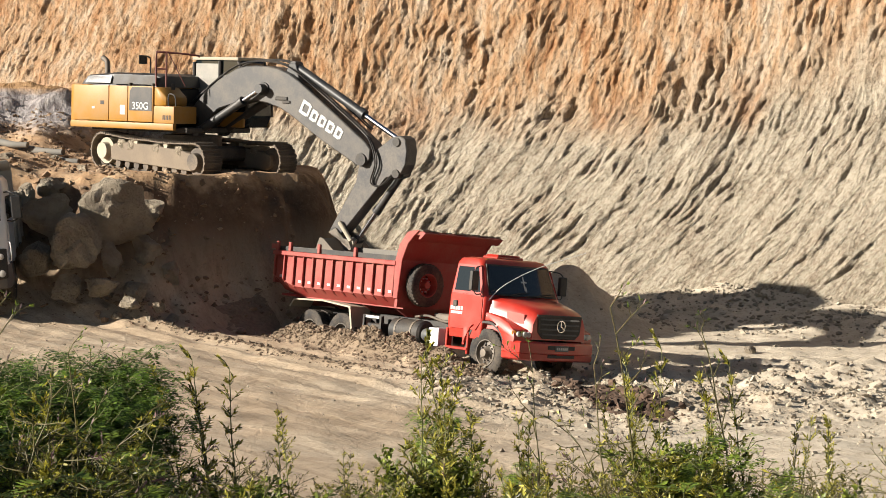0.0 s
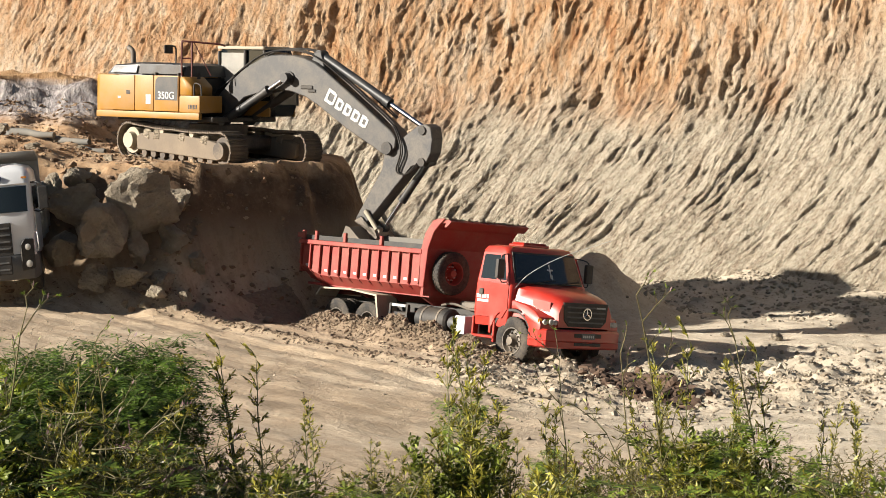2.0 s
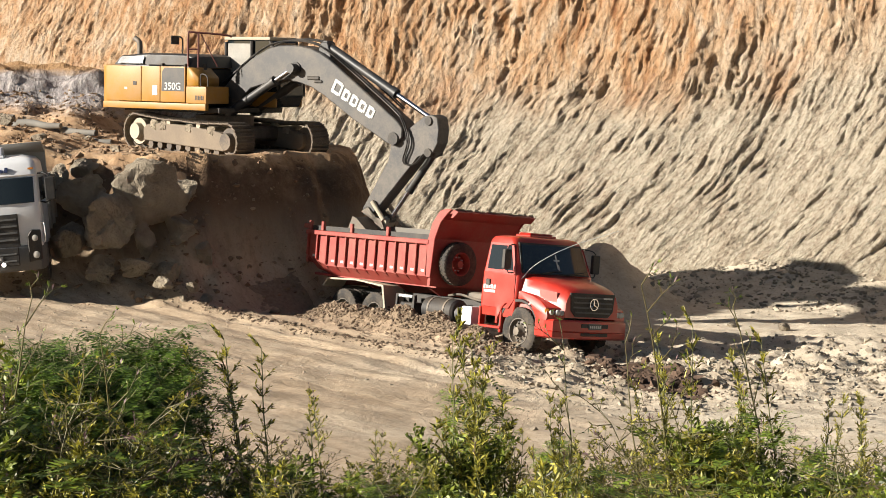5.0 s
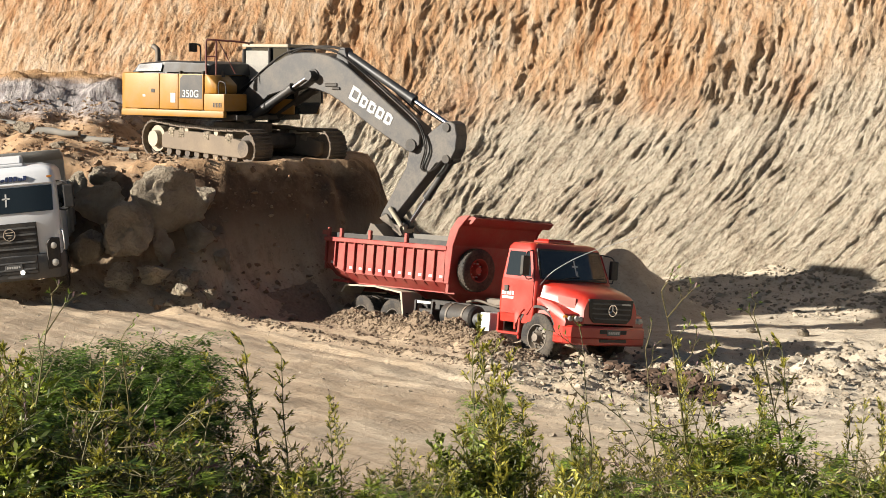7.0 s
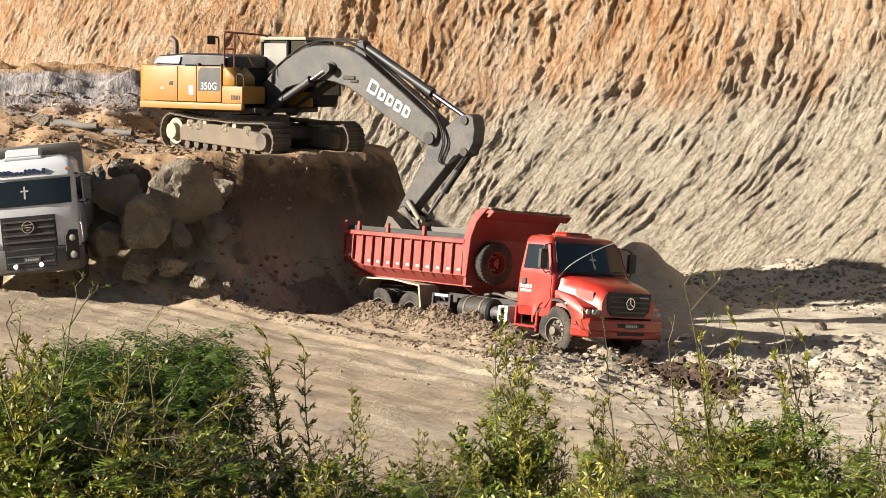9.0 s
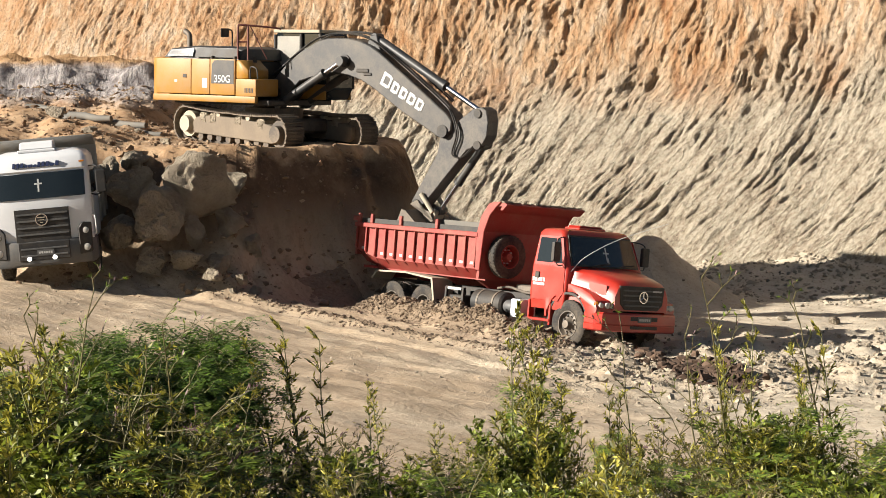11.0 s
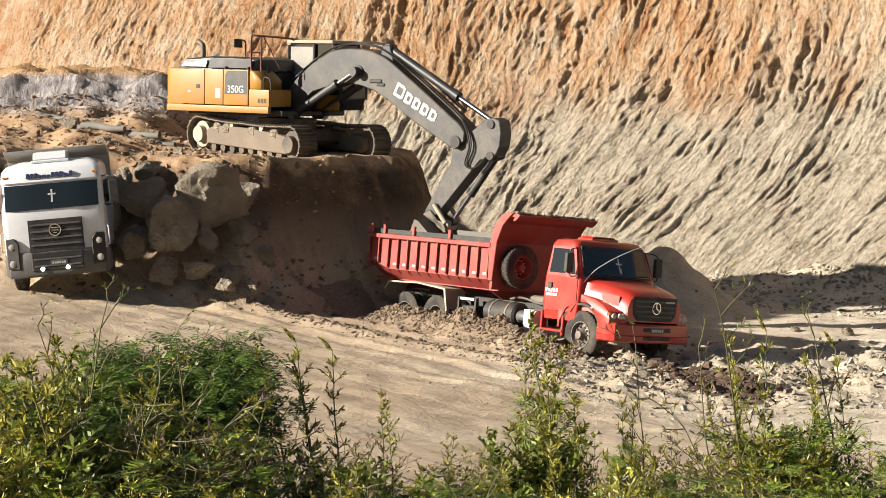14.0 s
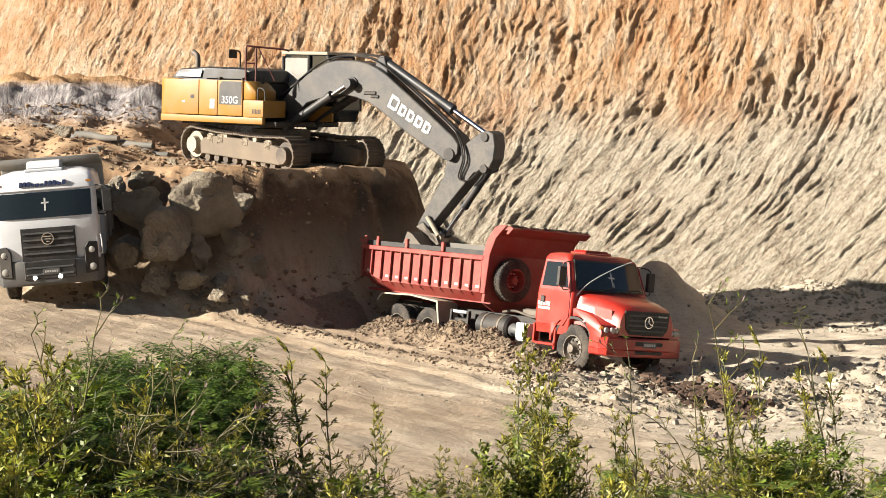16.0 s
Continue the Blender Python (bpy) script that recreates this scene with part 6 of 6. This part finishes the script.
# for each kind: stems, lean, wobble, twigs to a node, lowest node with twigs, twig length, how steeply twigs rise
HABIT = {"feather": (4, 0.35, 0.08, 2, 2, 0.20, (0.1, 0.9)), "spike": (5, 0.32, 0.08, 3, 1, 0.15, (0.5, 1.6)), "bare": (1, 0.22, 0.05, 1, 3, 0.20, (0.7, 1.5)),
         "bush": (15, 0.55, 0.08, 3, 2, 0.20, (0.1, 0.9)), "leafy": (9, 0.55, 0.10, 3, 1, 0.20, (0.0, 1.0)), "dry": (5, 0.45, 0.12, 2, 1, 0.22, (0.3, 1.4)),
         "tall": (2, 0.22, 0.07, 3, 1, 0.13, (0.6, 1.6)), "frond": (3, 0.40, 0.08, 1, 2, 0.18, (0.1, 0.8)), "tangle": (6, 1.1, 0.17, 2, 1, 0.30, (-0.2, 1.0))}


def grow_weed(name, seed, height, kind, label):
    """kind: feather (feathery leaves), spike (upright twigs with narrow leaves), bare (branching stalk with pods), bush and leafy (dense shrubs),
    dry and tangle (thin crossing twigs), tall (slender, above the rest), frond (long fern-like leaves)."""
    rng = random.Random(seed)
    SV, SF, LV, LF, PV, PF = [], [], [], [], [], []
    stems, lean, wob, tw, first, reach, (r0, r1) = HABIT[kind]
    for _ in range(stems):
        h = height * (1.0 if stems == 1 else rng.uniform(0.92, 1.08) if kind == "tall" else rng.uniform(0.70, 1.0))
        az = rng.uniform(0, 6.283)
        tilt = rng.uniform(0.15, 1.0) * lean
        x0 = Vector((rng.gauss(0, 0.06), rng.gauss(0, 0.06), -0.06))
        pts, d = [x0], Vector((math.cos(az) * tilt * 0.4, math.sin(az) * tilt * 0.4, 1)).normalized()
        n = 10
        for k in range(n):
            d = (d + Vector((math.cos(az) * tilt * 0.10 + rng.gauss(0, wob), math.sin(az) * tilt * 0.10 + rng.gauss(0, wob), 0.02))).normalized()
            pts.append(pts[-1] + d * h / n)
        stick(SV, SF, pts, 0.0062 if kind != "bare" else 0.0058, 0.0018)
        for k in range(first, n + 1):
            p = pts[k]
            for _t in range(tw):
                a = rng.uniform(0, 6.283)
                td = Vector((math.cos(a), math.sin(a), rng.uniform(r0, r1))).normalized()
                tl = height * reach * rng.uniform(0.5, 1.3) * (1.15 - 0.6 * k / n)
                mid = p + td * tl * 0.5 + Vector((rng.gauss(0, 0.05), rng.gauss(0, 0.05), rng.gauss(0.03, 0.03))) * tl * 2
                q = [p, mid, mid + (td + Vector((rng.gauss(0, 0.25), rng.gauss(0, 0.25), 0.15))).normalized() * tl * 0.5]
                stick(SV, SF, q, 0.0032, 0.0012, 3)
                if kind == "frond":
                    for f in (-0.5, 0.5):
                        fd = Vector((math.cos(a + f), math.sin(a + f), rng.uniform(0.0, 0.5))).normalized()
                        pinnate(LV, LF, rng, q[1], fd, rng.uniform(0.14, 0.24), 13, 0.5)
                elif kind in ("feather", "bush"):
                    for f in range(4):
                        b = q[0].lerp(q[2], 0.25 + 0.25 * f)
                        a2 = a + rng.uniform(-1.4, 1.4)
                        fd = Vector((math.cos(a2), math.sin(a2), rng.uniform(-0.3, 0.6))).normalized()
                        pinnate(LV, LF, rng, b, fd, rng.uniform(0.07, 0.14), 7 if kind == "feather" else 6, 0.7)
                elif kind == "leafy":
                    for f in range(5):
                        blades(LV, LF, rng, q[0].lerp(q[2], 0.2 + 0.2 * f), td, 3, 0.046, 0.20, 0.9)
                elif kind == "tangle":
                    for f in range(3):
                        e = q[1].lerp(q[2], 0.33 * f)
                        sd = (td + Vector((rng.gauss(0, 0.8), rng.gauss(0, 0.8), rng.gauss(0, 0.6)))).normalized()
                        stick(SV, SF, [e, e + sd * tl * rng.uniform(0.2, 0.5)], 0.0018, 0.001, 3)
                        blades(LV, LF, rng, e + sd * tl * 0.2, sd, 2, 0.034, 0.15, 0.8)
                    if rng.random() < 0.10:
                        for f in range(9):
                            blades(PV, PF, rng, q[2] - td * 0.006 * f, td, 1, 0.024, 0.2, 0.4)
                elif kind in ("spike", "dry", "tall"):
                    for f in range(6):
                        blades(LV, LF, rng, q[0].lerp(q[2], 0.15 + 0.16 * f), td, {"spike": 3, "dry": 1, "tall": 2}[kind], 0.037, 0.13, 0.7)
                else:
                    for f in range(3):
                        e = q[1].lerp(q[2], 0.5 * f)
                        sd = (td + Vector((rng.gauss(0, 0.5), rng.gauss(0, 0.5), rng.gauss(0.2, 0.4)))).normalized()
                        stick(SV, SF, [e, e + sd * tl * 0.3], 0.002, 0.001, 3)
                        blades(LV, LF, rng, e + sd * tl * 0.25, sd, 3, 0.022, 0.13)
                    if k > 5:
                        leaf_quad(PV, PF, q[2], (td + Vector((0, 0, 0.5))).normalized(), Vector((0, 1, 0.2)), 0.028, 0.004)
        if kind in ("spike", "feather", "tall") and rng.random() < 0.25:
            for f in range(14):
                blades(PV, PF, rng, pts[-1] + Vector((0, 0, 0.006 * f)), Vector((0, 0, 1)), 1, 0.018, 0.15)
    ob = new(name)
    me = mesh_of("stems", [tuple(v) for v in SV], SF, M_DRY if kind in ("bare", "dry", "tangle") else M_STEM, True)
    o = tagged(new("stalk", me), kind="stuff")
    o.parent = ob
    leaf = {"bush": M_LEAF_DARK, "leafy": M_LEAF_MID, "spike": M_LEAF_YELLOW, "tall": M_LEAF_YELLOW, "dry": M_DRYLEAF, "tangle": M_LEAF_YELLOW}.get(kind, M_LEAF)
    o = new("foliage", mesh_of("foliage", [tuple(v) for v in LV], LF, leaf))
    o.parent = ob
    if PV:
        o = tagged(new("blossom", mesh_of("blossom", [tuple(v) for v in PV], PF, M_SEED)), kind="stuff")
        o.parent = ob
    tagged(ob, label, "bush" if kind in ("bush", "leafy") else "weed", "plants on the bank")
    return ob


def plant_bank():
    kinds = {}
    for i in range(4):
        kinds.setdefault("feather", []).append(grow_weed("feathery_weed", 10 + i, 0.85, "feather", "bright green weed with feathery leaves on the bank"))
        kinds.setdefault("spike", []).append(grow_weed("twiggy_weed", 20 + i, 0.85, "spike", "yellow-green weed with upright narrow-leaved twigs"))
    for i in range(2):
        kinds.setdefault("frond", []).append(grow_weed("fern_leaved_plant", 70 + i, 0.7, "frond", "bright green plant with long fern-like leaves"))
    for i in range(3):
        kinds.setdefault("tall", []).append(grow_weed("tall_weed", 60 + i, 0.85, "tall", "slender yellow-green weed standing above the thicket"))
    for i in range(3):
        kinds.setdefault("leafy", []).append(grow_weed("low_bush", 80 + i, 0.8, "leafy", "low green bush with small pointed leaves"))
        kinds.setdefault("tangle", []).append(grow_weed("tangled_weed", 90 + i, 0.9, "tangle", "tangle of thin pale twigs with few leaves"))
    for i in range(2):
        kinds.setdefault("dry", []).append(grow_weed("dry_weed", 50 + i, 0.8, "dry", "brownish half-dry weed with thin twigs"))
        kinds.setdefault("bare", []).append(grow_weed("bare_stalk", 30 + i, 1.0, "bare", "tall pale branching stalk with few leaves"))
        kinds.setdefault("bush", []).append(grow_weed("leafy_bush", 40 + i, 0.9, "bush", "dense dark green bush with small leaves"))
    used = set()
    rng = random.Random(4)

    def put(kind, x, y, top, wide=1.0):
        """Plants one whose tip reaches the height top."""
        src = rng.choice(kinds[kind])
        z = float(ground_height(x, y))
        h = {"bare": 1.0, "tall": 0.80}.get(kind, 0.86)
        s = max(0.25, (top - z) / h)
        m = pose(x, y, z, 0, 0, rng.uniform(0, 360)) @ Matrix.Diagonal((s * wide, s * wide, s, 1))
        if src.name in used:
            copy_thing(src, m)
        else:
            used.add(src.name)
            src.matrix_basis = m

    # tall ones that stand out against the pit
    for kind, x, y, top, wide in TALL:
        put(kind, x, y, top, wide)
    # the thicket between them
    for row, (y0, y1, n) in enumerate(((6.6, 7.6, 40), (7.6, 8.8, 58), (8.8, 10.4, 66))):
        for i in range(n):
            y = rng.uniform(y0, y1)
            x = (-0.29 + 0.585 * (i + rng.uniform(-0.4, 0.4) + 0.5) / n) * y
            u = x / y
            lim = np.interp(u, [-0.29, -0.22, -0.13, -0.09, -0.03, 0.04, 0.08, 0.13, 0.18, 0.24, 0.3], LIMIT)
            top = 6 - y * (lim + rng.uniform(0.0, 0.045))
            kind = rng.choice(("feather", "spike", "spike", "leafy", "leafy", "leafy", "tangle", "tangle", "dry", "spike"))
            if row == 0 and kind == "feather":
                kind = "tangle"
            put(kind, x, y, top - (0.10 if kind == "leafy" else 0.0), rng.uniform(0.85, 1.25))
    for row in kinds.values():
        for src in row:
            if src.name not in used:
                for o in list(src.children):
                    bpy.data.objects.remove(o)
                bpy.data.objects.remove(src)


# downward slopes of sight that the thicket's tops keep under, from one side to the other
LIMIT = (0.108, 0.110, 0.124, 0.146, 0.152, 0.154, 0.154, 0.152, 0.150, 0.148, 0.146)
TALL = [
    ("tangle", -1.80, 7.8, 5.04, 1.0), ("tangle", -1.30, 7.6, 4.92, 1.0), ("tangle", -0.80, 7.8, 4.80, 1.0), ("tangle", 1.32, 8.3, 4.90, 0.8),
    ("leafy", -1.95, 8.0, 5.02, 1.0), ("leafy", -1.55, 7.7, 4.86, 1.0), ("leafy", -1.10, 7.6, 4.68, 1.0), ("leafy", -2.25, 8.5, 5.04, 1.0), ("leafy", -1.75, 8.6, 5.00, 0.9),
    ("leafy", 0.42, 8.7, 4.68, 1.1), ("leafy", 1.42, 8.6, 4.72, 1.1), ("leafy", 1.66, 8.8, 4.80, 0.8), ("leafy", 0.35, 8.5, 4.70, 0.9), ("spike", 0.46, 8.6, 4.80, 1.2), ("spike", 1.36, 8.5, 4.82, 1.2),
    ("bush", -1.32, 9.6, 4.99, 1.0), ("bush", -1.12, 9.5, 4.95, 1.0), ("bush", -1.48, 9.4, 4.97, 1.0), ("bush", -0.98, 9.3, 4.86, 0.9), ("bush", -1.25, 9.0, 4.88, 1.0),
    ("bush", -1.42, 8.8, 4.86, 0.9), ("bush", -1.05, 9.0, 4.78, 0.9), ("spike", -1.75, 9.2, 5.03, 0.9), ("spike", -2.05, 9.3, 5.03, 0.9), ("spike", -1.55, 8.2, 4.92, 0.9), ("dry", -1.3, 8.0, 4.86, 1.0),
    ("feather", -1.95, 8.3, 5.06, 1.2), ("feather", -2.2, 8.8, 5.04, 1.2), ("feather", -1.6, 7.9, 5.06, 1.0), ("feather", -2.4, 9.2, 5.05, 1.2), ("feather", -1.3, 8.2, 4.98, 1.0),
    ("bare", -1.30, 7.6, 5.28, 1.0), ("bare", -1.02, 8.0, 5.08, 1.0), ("bare", -1.62, 8.2, 5.18, 1.0), ("tall", -0.72, 9.4, 4.88, 1.0), ("tall", -0.60, 9.8, 4.80, 1.1),
    ("tall", -0.22, 9.0, 4.66, 1.0), ("tall", 0.02, 9.2, 4.64, 1.0), ("tall", 0.44, 8.8, 5.02, 0.75), ("tall", 0.40, 8.9, 4.96, 0.8), ("feather", 0.48, 9.0, 4.90, 0.8),
    ("tall", 0.62, 8.6, 4.74, 0.9), ("tall", 0.80, 8.8, 4.70, 0.9), ("bare", 0.92, 8.6, 4.98, 1.0), ("bare", 1.38, 8.8, 5.18, 1.0), ("tall", 1.36, 8.7, 5.02, 0.7),
    ("tall", 1.30, 8.9, 4.96, 0.8), ("tall", 1.58, 8.7, 4.98, 0.7), ("bare", 1.20, 8.5, 5.04, 1.0), ("tall", 1.75, 8.9, 4.92, 0.8), ("bare", 1.85, 8.8, 5.06, 1.0),
    ("tall", 2.05, 9.0, 4.86, 0.9), ("feather", 1.45, 8.4, 4.80, 1.0), ("feather", 1.9, 8.4, 4.78, 1.0), ("tall", 2.3, 9.2, 4.86, 0.9), ("tall", 0.2, 8.6, 4.68, 0.9), ("tall", 1.05, 9.1, 4.66, 0.9),
    ("frond", -1.05, 7.3, 4.97, 1.0), ("frond", -1.40, 7.2, 4.72, 1.1), ("frond", -0.70, 7.7, 4.92, 0.9), ("frond", 0.24, 7.6, 4.72, 1.0), ("frond", 1.0, 7.7, 4.80, 1.0), ("frond", 1.46, 7.8, 4.78, 1.0),
    ("frond", -0.2, 7.2, 4.68, 1.0), ("frond", -1.75, 7.5, 4.88, 1.0)]

plant_bank()
